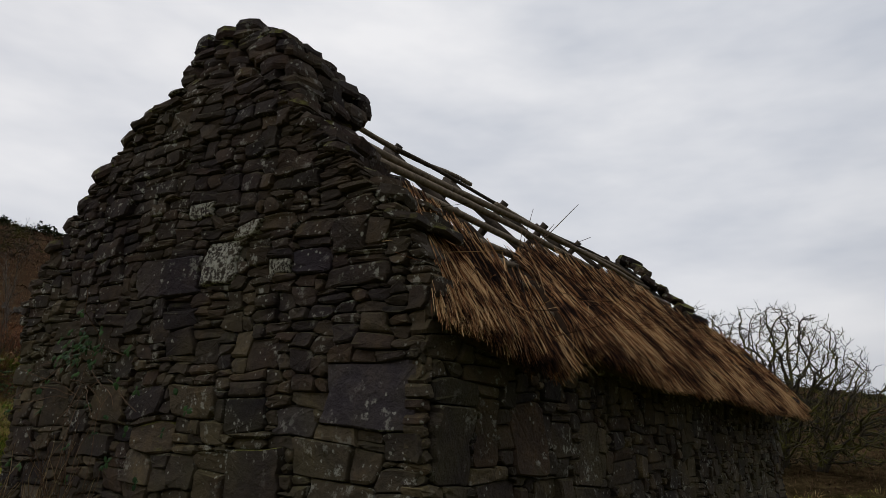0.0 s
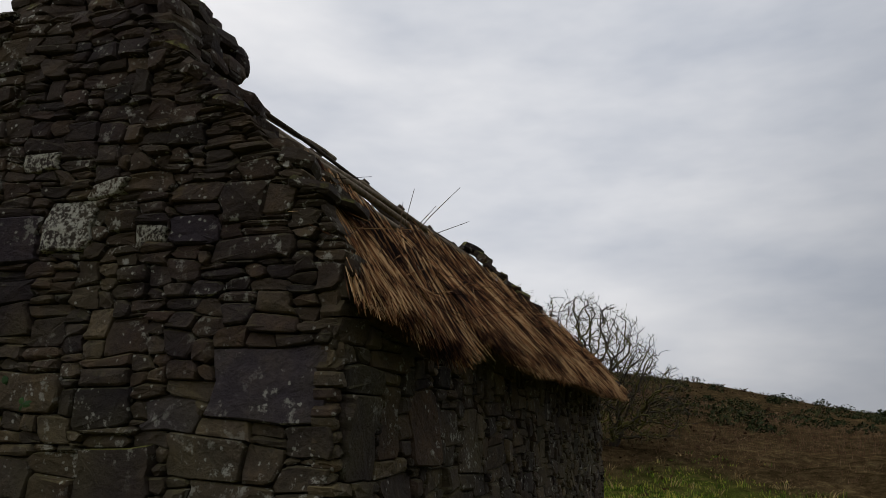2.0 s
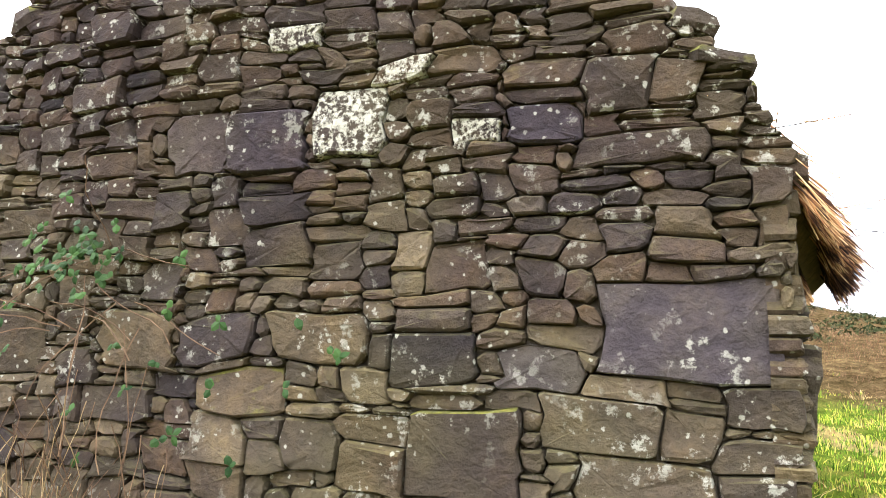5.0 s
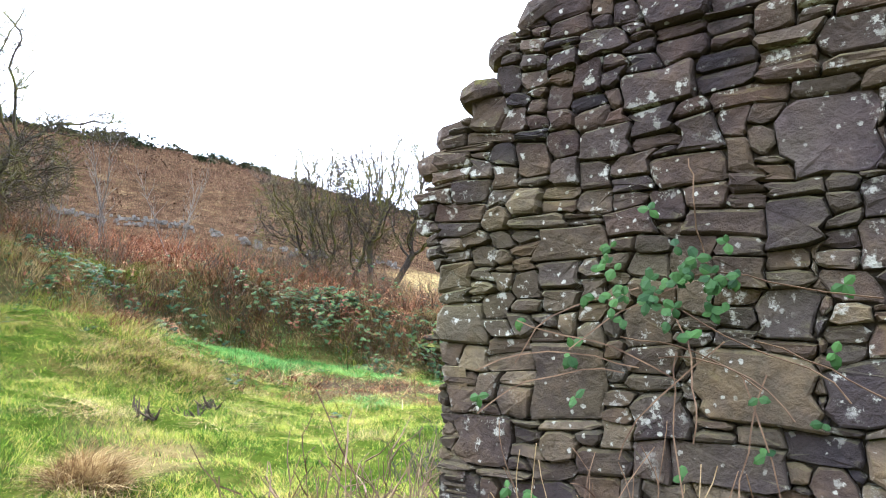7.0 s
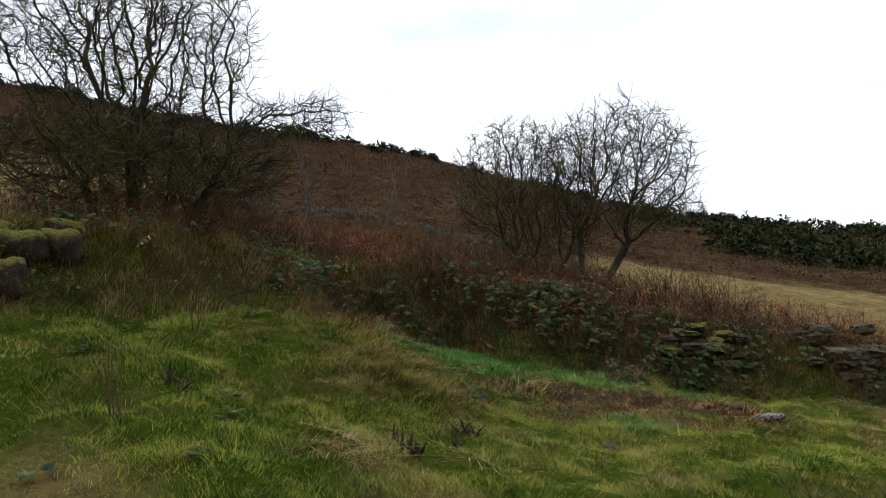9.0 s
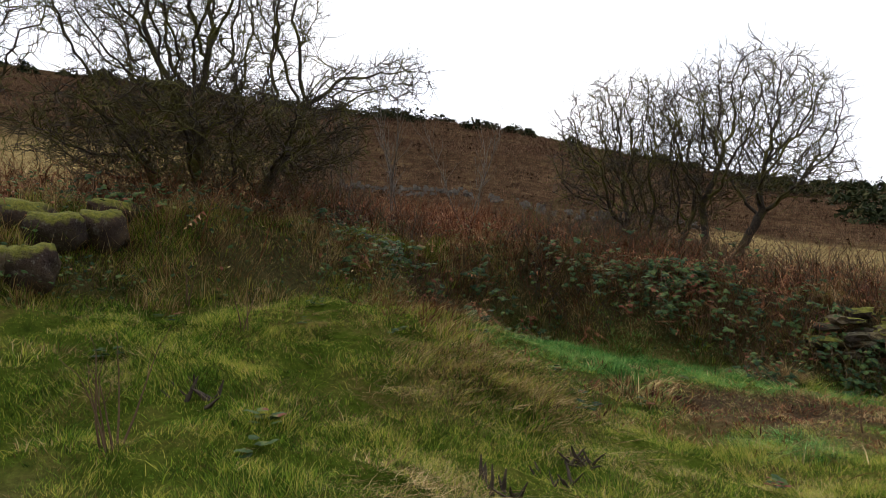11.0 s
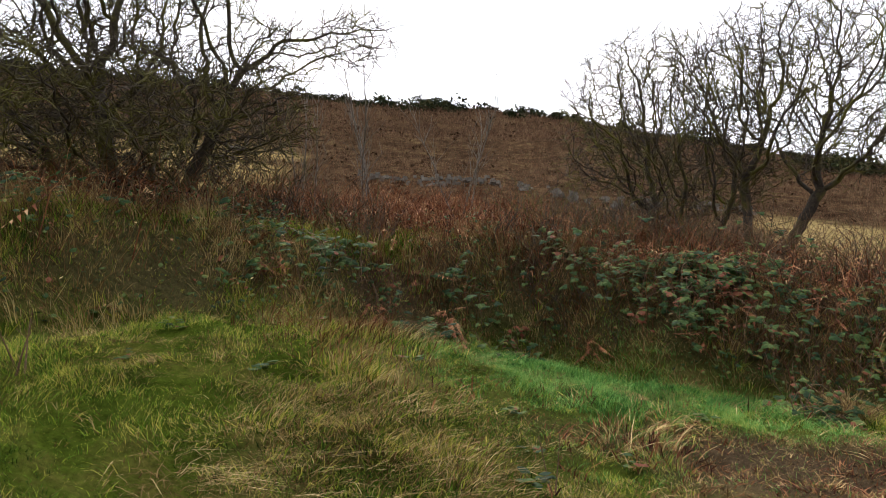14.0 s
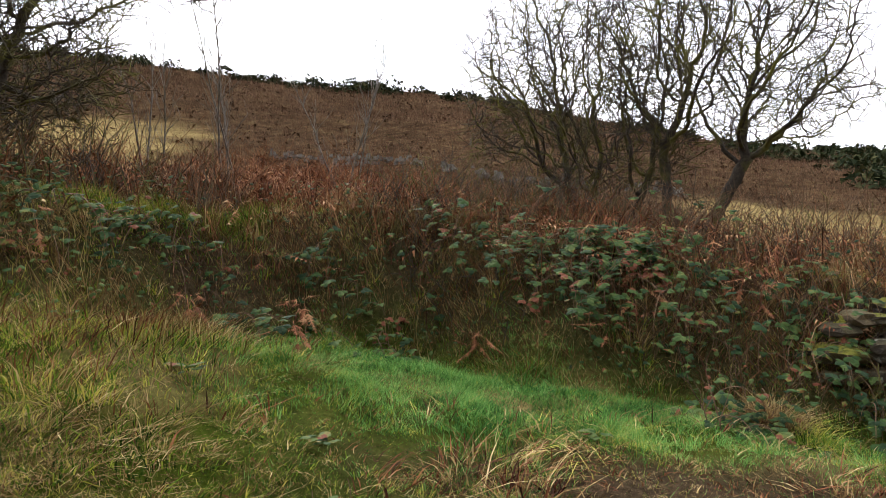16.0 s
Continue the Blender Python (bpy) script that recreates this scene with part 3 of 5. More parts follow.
def slab(parent, x, y, z, w, d, h, rng, mat, tilt=0.0, name="coping_stone"):
    """A flat rough stone lying in a wall's top."""
    me = bpy.data.meshes.new(name)
    s = Soup()
    n = 9
    ring = []
    for k in range(n):
        a = 2 * math.pi * k / n
        c, q = math.cos(a), math.sin(a)
        m = 1.0 / max(abs(c), abs(q)) ** 0.75
        ring.append((c * m * w / 2 * rng.uniform(0.82, 1.06), q * m * d / 2 * rng.uniform(0.82, 1.06)))
    verts = [(a * 0.9, b * 0.9, -h / 2 + rng.uniform(-0.01, 0.01)) for a, b in ring] + [(a, b, rng.uniform(-0.3, 0.1) * h) for a, b in ring] + [(a * 0.86, b * 0.88, h / 2 + rng.uniform(-0.012, 0.012)) for a, b in ring] + [(0, 0, h / 2 + rng.uniform(0, 0.02)), (0, 0, -h / 2)]
    faces = [(t + k, t + (k + 1) % n, t + n + (k + 1) % n, t + n + k) for t in (0, n) for k in range(n)]
    faces += [(2 * n + k, 2 * n + (k + 1) % n, 3 * n) for k in range(n)] + [((k + 1) % n, k, 3 * n + 1) for k in range(n)]
    s.add(verts, faces)
    ob = part(name, s, mat, parent)
    ob.matrix_basis = pose(x, y, z, rng.uniform(-5, 5), tilt + rng.uniform(-9, 9), rng.uniform(-12, 12))
    return ob


def coping():
    """Flat stones along the near gable's rake, and the broken stack behind its top."""
    rng = random.Random(21)
    wall = tagged(new("coping"), "mossy coping slabs and broken stack on the gable top")
    wall.parent = cottage
    for k in range(30):
        t = k / 29
        x = -4.5 + t * 4.26
        if -2.5 < x < -1.75:
            continue
        z = gable_top(x) - (0.06 if x > -1.75 else 0.0)
        left = x < -2.2
        for y in (0.10, 0.32, 0.52):
            slab(wall, x + rng.uniform(-0.05, 0.05), y + rng.uniform(-0.04, 0.04), z + rng.uniform(-0.05, 0.05), rng.uniform(0.2, 0.40), rng.uniform(0.24, 0.36), rng.uniform(0.05, 0.11), rng, STONE_MOSS if rng.random() < 0.6 else STONE, -16 if left else 20)
    # the stack: courses of flat stones, its top falling towards the roof
    z = 3.98
    while z < 4.80:
        h = rng.uniform(0.06, 0.10)
        back = table(z, [(4.0, 0.78), (4.15, 0.92), (4.32, 0.96), (4.42, 0.72), (4.55, 0.52), (4.68, 0.34), (4.85, 0.22)])
        right = table(z, [(4.0, -1.42), (4.35, -1.52), (4.6, -1.70), (4.7, -1.95), (4.85, -2.15)])
        y = 0.04
        while y < back:
            d = min(rng.uniform(0.2, 0.36), back - y + 0.08)
            x = (-2.80 if z < 4.55 else -2.70) + rng.uniform(-0.05, 0.04)
            while x < right:
                w = min(rng.uniform(0.2, 0.42), right - x + 0.12)
                slab(wall, x + w / 2, y + d / 2, z + h / 2, w * 1.05, d * 1.1, h * 1.2, rng, STONE_MOSS if z > 4.55 or rng.random() < 0.3 else STONE, rng.uniform(-4, 8))
                x += w
            y += d
        z += h * 0.93


def roof_point(s, y):
    """A point of the roof's near slope: s metres down from the ridge, y along the house."""
    return Vector((RIDGE_X + DRIFT * y + s * 0.712, y, RIDGE_Z - s * 0.702))


def roof_timbers():
    rng = random.Random(31)
    frame_part = tagged(new("roof_frame"), "bare round roof poles over dark rafters")
    frame_part.parent = cottage
    for s, y0, y1, r, mat in [(0.12, 0.35, 3.6, 0.042, POLE), (0.62, 0.3, 8.6, 0.052, POLE), (1.08, 0.3, 8.6, 0.05, POLE), (1.5, 0.3, 8.5, 0.046, POLE), (1.95, 0.3, 8.5, 0.048, POLE), (2.35, 0.3, 8.5, 0.045, POLE), (2.66, 0.3, 8.5, 0.045, POLE), (3.0, 0.3, 8.5, 0.045, POLE), (0.3, 2.0, 8.6, 0.028, TIMBER), (0.45, 3.8, 8.6, 0.045, POLE)]:
        t = Soup()
        n = 12
        pts = [roof_point(s + 0.03 * math.sin(k * 0.9 + s * 9), y0 + (y1 - y0) * k / (n - 1)) + Vector((0, 0, 0.075 + 0.025 * math.sin(k * 0.7 + s * 5) + rng.uniform(-0.008, 0.008))) for k in range(n)]
        tube(t, pts, [r * 0.74 * (1.1 - 0.3 * k / n) * rng.uniform(0.92, 1.08) for k in range(n)], 8)
        part("roof_pole", t, mat, frame_part, smooth=True)
    for y in (1.2, 2.2, 3.3, 4.4, 5.5, 6.6, 7.7):
        for side in (1, -1):
            t = Soup()
            pts = []
            for k in range(7):
                p = roof_point(-0.12 + 3.3 * k / 6, y)
                if side < 0:
                    p.x = 2 * (RIDGE_X + DRIFT * y) - p.x
                pts.append(p + Vector((rng.uniform(-0.01, 0.01), rng.uniform(-0.02, 0.02), -0.06)))
            tube(t, pts, [0.05 * rng.uniform(0.85, 1.15) for _ in pts], 6)
            part("rafter", t, TIMBER, frame_part, smooth=True)
    for y in (2.2, 4.4, 6.6):
        t = Soup()
        a, b = roof_point(1.2, y), roof_point(1.2, y)
        b.x = 2 * (RIDGE_X + DRIFT * y) - b.x
        tube(t, [a, (a + b) / 2, b], [0.05, 0.05, 0.05], 6)
        part("collar_beam", t, TIMBER, frame_part, smooth=True)


def thatch_patch(name, y0, y1, top, bottom, count, seed, label, shear=-0.35, sag=0.0, bunches=()):
    """Reed thatch: packed courses below, loose stalks above. top and bottom give s at y."""
    rng = random.Random(seed)

    def at(s, y):
        p = roof_point(s, y + shear * (s - 1.4))
        p.z -= sag * max(0.0, s - 2.2)
        return p

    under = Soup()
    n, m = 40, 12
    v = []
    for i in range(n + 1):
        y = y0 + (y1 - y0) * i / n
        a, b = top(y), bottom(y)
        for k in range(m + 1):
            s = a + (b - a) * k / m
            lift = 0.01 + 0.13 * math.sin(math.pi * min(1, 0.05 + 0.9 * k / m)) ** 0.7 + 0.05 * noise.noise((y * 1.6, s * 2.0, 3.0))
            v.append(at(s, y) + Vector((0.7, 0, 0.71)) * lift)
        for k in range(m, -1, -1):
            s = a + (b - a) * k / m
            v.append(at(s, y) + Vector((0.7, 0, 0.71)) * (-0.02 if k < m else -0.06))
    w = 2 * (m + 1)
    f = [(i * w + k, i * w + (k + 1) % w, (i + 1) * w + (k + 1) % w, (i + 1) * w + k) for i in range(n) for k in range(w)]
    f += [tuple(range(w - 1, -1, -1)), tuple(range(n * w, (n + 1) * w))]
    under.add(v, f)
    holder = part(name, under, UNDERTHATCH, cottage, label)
    st = Soup()
    up = Vector((0.7, 0, 0.71))
    for _ in range(count):
        y = rng.uniform(y0 - 0.04, y1 + 0.04)
        a, b = top(y), bottom(y)
        edge = rng.random()
        s0 = a + (b - a) * rng.uniform(-0.12, 0.95) if edge > 0.22 else a + rng.uniform(-0.14, 0.1)
        if edge < 0.18:
            s0 = b - rng.uniform(0.3, 0.6)
        ln = rng.uniform(0.35, 0.85)
        s1 = min(s0 + ln, b + rng.uniform(-0.02, 0.14))
        if s1 - s0 < 0.12:
            continue
        clump = noise.noise((y * 2.1, s0 * 0.9, 6.0))
        skew = 0.22 * clump + rng.gauss(0.10 + 0.16 * min(1.0, y / 4.0), 0.13)
        t = (0.5 * (s0 + s1) - a) / max(0.01, b - a)
        lift = 0.02 + 0.13 * math.sin(math.pi * min(1, max(0.05, 0.05 + 0.9 * t))) ** 0.7 + 0.05 * noise.noise((y * 1.6, s0 * 2.0, 3.0)) + rng.uniform(0.0, 0.035)
        up = Vector((0.7, 0, 0.71))
        p0 = at(s0, y) + up * (lift + (rng.uniform(0, 0.13) if 0.18 < edge < 0.22 else rng.uniform(-0.02, 0.035)))
        p2 = at(s1, y + skew * (s1 - s0) * 1.6) + up * (lift + rng.uniform(-0.035, 0.02) - (0.03 if t > 0.8 else 0))
        p1 = (p0 + p2) / 2 + up * rng.uniform(0.0, 0.02)
        r = rng.choice((0.002, 0.0025, 0.003, 0.004, 0.0055))
        side = Vector((0, r, 0))
        high = up * r * 1.6
        st.add([p0 + side, p0 - side, p0 + high, p1 + side, p1 - side, p1 + high, p2 + side * 0.5, p2 - side * 0.5, p2 + high * 0.4], [(0, 2, 5, 3), (2, 1, 4, 5), (3, 5, 8, 6), (5, 4, 7, 8)])
    # stalks come loose at the upper edge, standing up in bunches
    for y, n, tall in bunches:
        for _ in range(n):
            yy = y + rng.gauss(0, 0.09)
            p = at(top(y) + rng.uniform(0.0, 0.55), yy) + up * 0.06
            q = p + Vector((-0.62 + rng.gauss(0, 0.10), rng.gauss(0.10, 0.16), 0.80)).normalized() * tall * rng.uniform(0.5, 1.1)
            tube(st, [p, (p + q) / 2 + Vector((0, 0, 0.02)), q], [0.0035, 0.003, 0.0015], 3)
    # stray stalks lying across the courses
    for _ in range(count // 90):
        y = rng.uniform(y0, y1)
        a, b = top(y), bottom(y)
        p = at(a + (b - a) * rng.uniform(0.1, 0.8), y) + up * rng.uniform(0.15, 0.19)
        q = p + Vector((rng.uniform(-0.3, 0.5), rng.uniform(-0.6, 0.6), rng.uniform(-0.4, 0.1))).normalized() * rng.uniform(0.2, 0.5)
        tube(st, [p, q], [0.003, 0.002], 3)
    tagged(part("loose_reed", st, STRAW, holder), kind="stuff")


near_gable()
long_wall()
far_gable()
coping()
roof_timbers()
thatch_patch("thatch_end", 0.72, 1.72, lambda y: table(y, [(0.7, 2.0), (1.2, 2.4), (1.9, 2.95)]), lambda y: table(y, [(0.7, 3.1), (1.2, 3.25), (1.9, 3.45)]), 8500, 41, "slumped rust-brown reed thatch beside the gable", -0.4, 0.12)
thatch_patch("thatch_slope", 2.25, 9.6, lambda y: table(y, [(2.2, 2.3), (2.6, 2.0), (3.4, 1.9), (4.4, 1.72), (5.4, 1.5), (6.3, 1.75), (8.0, 1.95), (9.6, 2.2)]), lambda y: table(y, [(2.2, 3.38), (4.0, 3.52), (9.6, 3.60)]) + 0.04 * math.sin(y * 2.0), 27000, 42, "weathered rust-brown and straw reed thatch", -0.4, 0.0, [(2.5, 50, 0.3), (2.9, 30, 0.25), (4.3, 60, 0.3), (4.6, 30, 0.25), (5.75, 260, 0.55), (5.95, 120, 0.5), (7.4, 40, 0.25)])

# ---- plants: tools ----
def quick_mesh(name, verts, tris):
    """A mesh straight from arrays of vertices and triangles."""
    me = bpy.data.meshes.new(name)
    nv, nf = len(verts), len(tris)
    me.vertices.add(nv)
    me.vertices.foreach_set("co", np.asarray(verts, dtype=np.float32).ravel())
    me.loops.add(nf * 3)
    me.loops.foreach_set("vertex_index", np.asarray(tris, dtype=np.int32).ravel())
    me.polygons.add(nf)
    me.polygons.foreach_set("loop_start", np.arange(0, nf * 3, 3, dtype=np.int32))
    me.update(calc_edges=True)
    return me


def blades(base, height, lean, width, rng, droop=0.35):
    """Grass blades: base (n,3), height (n), lean (n,2) in metres at the tip."""
    n = len(base)
    ang = rng.uniform(0, 2 * np.pi, n)
    side = np.stack([np.cos(ang), np.sin(ang), np.zeros(n)], 1) * width[:, None]
    tip = base + np.stack([lean[:, 0], lean[:, 1], height], 1)
    mid = base + np.stack([lean[:, 0] * droop, lean[:, 1] * droop, height * 0.62], 1)
    v = np.stack([base - side, base + side, mid - side * 0.8, mid + side * 0.8, tip], 1).reshape(-1, 3)
    k = np.arange(n)[:, None] * 5
    t = np.concatenate([k + np.array([[0, 1, 3]]), k + np.array([[0, 3, 2]]), k + np.array([[2, 3, 4]])], 1).reshape(-1, 3)
    return v, t


def merge(parts):
    vs, ts, n = [], [], 0
    for v, t in parts:
        vs.append(v)
        ts.append(t + n)
        n += len(v)
    return np.concatenate(vs), np.concatenate(ts)


def scatter(count, where, rng):
    """Places (n,3) on the ground: where(rng) gives x, y and a share of being kept."""
    out = []
    for _ in range(count):
        x, y, keep = where(rng)
        if keep and rng.random() < keep:
            out.append((x, y, ground(x, y)))
    return np.array(out)


def in_house(x, y, pad=0.15):
    dx, dy = x + 0.1, y - 3.94
    u, v = dx * 0.844 - dy * 0.536, dx * 0.536 + dy * 0.844
    return -4.5 - pad < u < 0.65 + pad and -pad < v < 9.2 + pad


def polar(x, y):
    dx, dy = x - OX, y - OY
    return math.hypot(dx, dy), math.degrees(math.atan2(-dx, dy))


def tufts(name, places, each, tall, spread, wide, mat, label, category, seed, flat=0.5, wind=(0.0, 0.0), inward=0.0):
    rng = np.random.default_rng(seed)
    n = len(places)
    base = np.repeat(places, each, 0)
    m = len(base)
    patch = np.array([noise.noise((p[0] * 1.25, p[1] * 1.25, 0.7)) for p in places])
    size = np.repeat(np.clip(0.95 + 1.4 * patch, 0.3, 2.0) * rng.uniform(0.65, 1.35, n), each)
    a, q = rng.uniform(0, 2 * np.pi, m), rng.uniform(0, 1, m) ** 0.5 * spread
    base[:, 0] += np.cos(a) * q
    base[:, 1] += np.sin(a) * q
    base[:, 2] -= 0.015
    h = tall * size * rng.uniform(0.45, 1.2, m)
    ln = h * flat * rng.uniform(0.2, 1.3, m)
    tilt = np.repeat(rng.uniform(0, 2 * np.pi, n), each)
    lean = np.stack([np.cos(a) * ln * 0.6 + np.cos(tilt) * ln * 0.6 + wind[0] * h, np.sin(a) * ln * 0.6 + np.sin(tilt) * ln * 0.6 + wind[1] * h], 1)
    if inward:
        out = np.stack([OX - base[:, 0], OY - base[:, 1]], 1)
        lean += out / np.linalg.norm(out, axis=1)[:, None] * (h * inward)[:, None]
    v, t = blades(base, h * np.sqrt(np.clip(1 - flat * 0.5, 0.2, 1)), lean, wide * rng.uniform(0.6, 1.3, m), rng)
    me = quick_mesh(name, v, t)
    me.materials.append(mat)
    return tagged(new(name, me), label, category, kind="stuff")


def field(x0, x1, y0, y1, keep):
    def where(rng):
        x, y = x0 + (x1 - x0) * rng.random(), y0 + (y1 - y0) * rng.random()
        return x, y, 0.0 if in_house(x, y) else keep(x, y)
    return where


def meadow_share(x, y):
    r, az = polar(x, y)
    foot = table(az, BANK_FOOT)
    f, s, soil = zones(x, y)
    return (1.0 - 0.45 * s) * (1 - 0.93 * soil) * (smooth01(foot + 2.6, foot + 1.8, r) if az > 28 else smooth01(foot + 1.6, foot + 0.2, r))


def lush_share(x, y):
    return math.exp(-((x + 6.9) / 2.2) ** 2 - ((y - 15.5) / 1.4) ** 2)


def dead_share(x, y):
    r, az = polar(x, y)
    foot = table(az, BANK_FOOT)
    f, s, soil = zones(x, y)
    bank = smooth01(foot - 0.9, foot - 0.1, r) * smooth01(foot + 2.2, foot + 1.0, r) * 0.6
    return min(1.0, 0.08 + 0.6 * smooth01(0.12, 0.38, noise.noise((x * 1.5, y * 1.5, 3.3))) + s * 0.8 + soil * 0.5 + bank) * smooth01(foot + 2.6, foot + 1.6, r) * (1 - 0.85 * lush_share(x, y))


def grasses():
    rng = random.Random(51)
    p = scatter(8500, field(-13.5, 0.5, 4.2, 18.5, lambda x, y: meadow_share(x, y) * (1 - 0.7 * lush_share(x, y))), rng)
    tufts("grass", p, 16, 0.08, 0.085, 0.0022, GRASS, "rough green winter grass over the ground", "grass", 52, 1.25)
    p = scatter(7500, field(-10.5, -3.5, 12.8, 18.2, lambda x, y: lush_share(x, y) * (1 - 0.85 * zones(x, y)[2])), rng)
    tufts("wet_grass", p, 20, 0.10, 0.10, 0.0026, LUSH, "lush blue-green grass in a damp hollow", "grass", 53, 1.2)
    p = scatter(9000, field(-13.5, 0.5, 4.2, 19.0, dead_share), rng)
    tufts("dead_grass", p, 12, 0.10, 0.12, 0.0024, DEAD_GRASS, "bleached dead grass among the green", "grass", 54, 1.3)

    def bank(x, y):
        r, az = polar(x, y)
        foot = table(az, BANK_FOOT)
        if az < -22 or az > 80:
            return 0.0
        return smooth01(foot - 0.5, foot, r) * smooth01(foot + 1.9, foot + 1.3, r) * smooth01(-0.25, 0.2, noise.noise((x * 1.1, y * 1.1, 6.0)))
    p = scatter(6500, field(-14.0, 2.0, 9.0, 19.5, bank), rng)
    tufts("bank_grass", p, 13, 0.22, 0.09, 0.0034, DEAD_GRASS, "dead grass hanging down the bank", "grass", 57, 0.9, inward=0.75)
    p = scatter(9000, field(-14.0, 2.0, 9.0, 19.5, lambda x, y: bank(x, y) * (1.0 if polar(x, y)[1] > 26 else 0.3)), rng)
    tufts("bank_turf", p, 14, 0.14, 0.09, 0.0034, GRASS, "green grass overhanging the bank's lip", "grass", 58, 0.9, inward=0.6)
    p = scatter(2400, field(-8.0, -0.5, 12.0, 17.5, lambda x, y: zones(x, y)[2] if polar(x, y)[0] < table(polar(x, y)[1], BANK_FOOT) - 0.3 else 0.0), rng)
    tufts("trodden_litter", p, 9, 0.2, 0.15, 0.006, BRACKEN, "trodden dead bracken and roots on bare soil", "plant litter", 59, 1.6)
    p = scatter(2000, field(-8.0, -0.5, 12.0, 17.5, lambda x, y: zones(x, y)[2] if polar(x, y)[0] < table(polar(x, y)[1], BANK_FOOT) - 0.3 else 0.0), rng)
    tufts("trodden_straw", p, 9, 0.2, 0.15, 0.005, DEAD_GRASS, "trodden straw on bare soil", "plant litter", 60, 1.6)
    # the field beyond the cottage's long wall
    p = scatter(5000, field(2.0, 16.0, 3.0, 22.0, lambda x, y: 1.0 - zones(x, y)[0]), rng)
    tufts("field_grass", p, 9, 0.17, 0.14, 0.007, GRASS, "green field grass beside the cottage", "grass", 55, 0.7)
    p = scatter(900, field(2.0, 16.0, 3.0, 22.0, lambda x, y: smooth01(0.0, 0.3, noise.noise((x * 0.8, y * 0.8, 2.0)))), rng)
    tufts("field_straw", p, 12, 0.26, 0.16, 0.006, DEAD_GRASS, "straw-coloured tufts in the field", "grass", 56, 1.0)


def sward(name, box, share, count, low, high, flat, wide, mat, label, category, seed, inward=0.0, far=0.0):
    """A thick mat of single fine blades over box (x0, x1, y0, y1), as dense as share(x, y) says."""
    rng = np.random.default_rng(seed)
    x0, x1, y0, y1 = box
    cell = 0.12 if not far else 0.8
    nx, ny = int((x1 - x0) / cell) + 2, int((y1 - y0) / cell) + 2
    height, dense, shaggy = np.zeros((ny, nx)), np.zeros((ny, nx)), np.ones((ny, nx))
    for j in range(ny):
        for i in range(nx):
            x, y = x0 + i * cell, y0 + j * cell
            height[j, i] = ground(x, y)
            shaggy[j, i] = min(2.4, max(0.3, 0.95 + 1.9 * noise.noise((x * 2.1, y * 2.1, 0.7))))
            dense[j, i] = 0.0 if in_house(x, y, 0.05) else share(x, y)
    u, w = rng.uniform(0, nx - 1.001, count), rng.uniform(0, ny - 1.001, count)
    i, j = u.astype(int), w.astype(int)
    fu, fw = u - i, w - j

    def across(g):
        return (g[j, i] * (1 - fu) + g[j, i + 1] * fu) * (1 - fw) + (g[j + 1, i] * (1 - fu) + g[j + 1, i + 1] * fu) * fw
    base = np.stack([x0 + u * cell, y0 + w * cell, across(height) - 0.01], 1)
    kept = rng.uniform(0, 1, count) < across(dense)
    tuft = across(shaggy)[kept]
    base = base[kept]
    n = len(base)
    size = np.ones(n)
    if far:
        size = 0.5 + np.hypot(base[:, 0] - OX, base[:, 1] - OY) * far
    h = rng.uniform(low, high, n) * size * (1.0 if far else tuft)
    # blades lie over in drifts, each with its own turn
    turn = 5.0 * np.sin(base[:, 0] * 1.3 + 1.7 * np.sin(base[:, 1] * 0.9)) + rng.normal(0, 1.6, n)
    reach = h * flat * rng.uniform(0.2, 1.4, n)
    tip = base + np.stack([np.cos(turn) * reach, np.sin(turn) * reach, h], 1)
    if inward:
        out = np.stack([OX - base[:, 0], OY - base[:, 1]], 1)
        tip[:, :2] += out / np.linalg.norm(out, axis=1)[:, None] * (h * inward)[:, None]
    a = rng.uniform(0, 2 * np.pi, n)
    side = np.stack([np.cos(a), np.sin(a), np.zeros(n)], 1) * (wide * size * rng.uniform(0.6, 1.4, n))[:, None]
    me = quick_mesh(name, np.stack([base - side, base + side, tip], 1).reshape(-1, 3), np.arange(3 * n).reshape(-1, 3))
    me.materials.append(mat)
    return tagged(new(name, me), label, category, kind="stuff")


def straw_patch(x, y):
    return smooth01(0.02, 0.36, noise.noise((x * 0.9, y * 0.9, 12.0)) + 0.5 * noise.noise((x * 2.7, y * 2.7, 5.0)))


def mound_share(x, y):
    return min(1.0, 1.5 * math.exp(-((x + 7.85) / 0.75) ** 2 - ((y - 11.9) / 0.9) ** 2))


def bank_share(x, y, upper=2.6):
    r, az = polar(x, y)
    if az < -24 or az > 80:
        return 0.0
    foot = table(az, BANK_FOOT)
    return smooth01(foot - 0.5, foot + 0.1, r) * smooth01(foot + upper + 0.8, foot + upper, r)


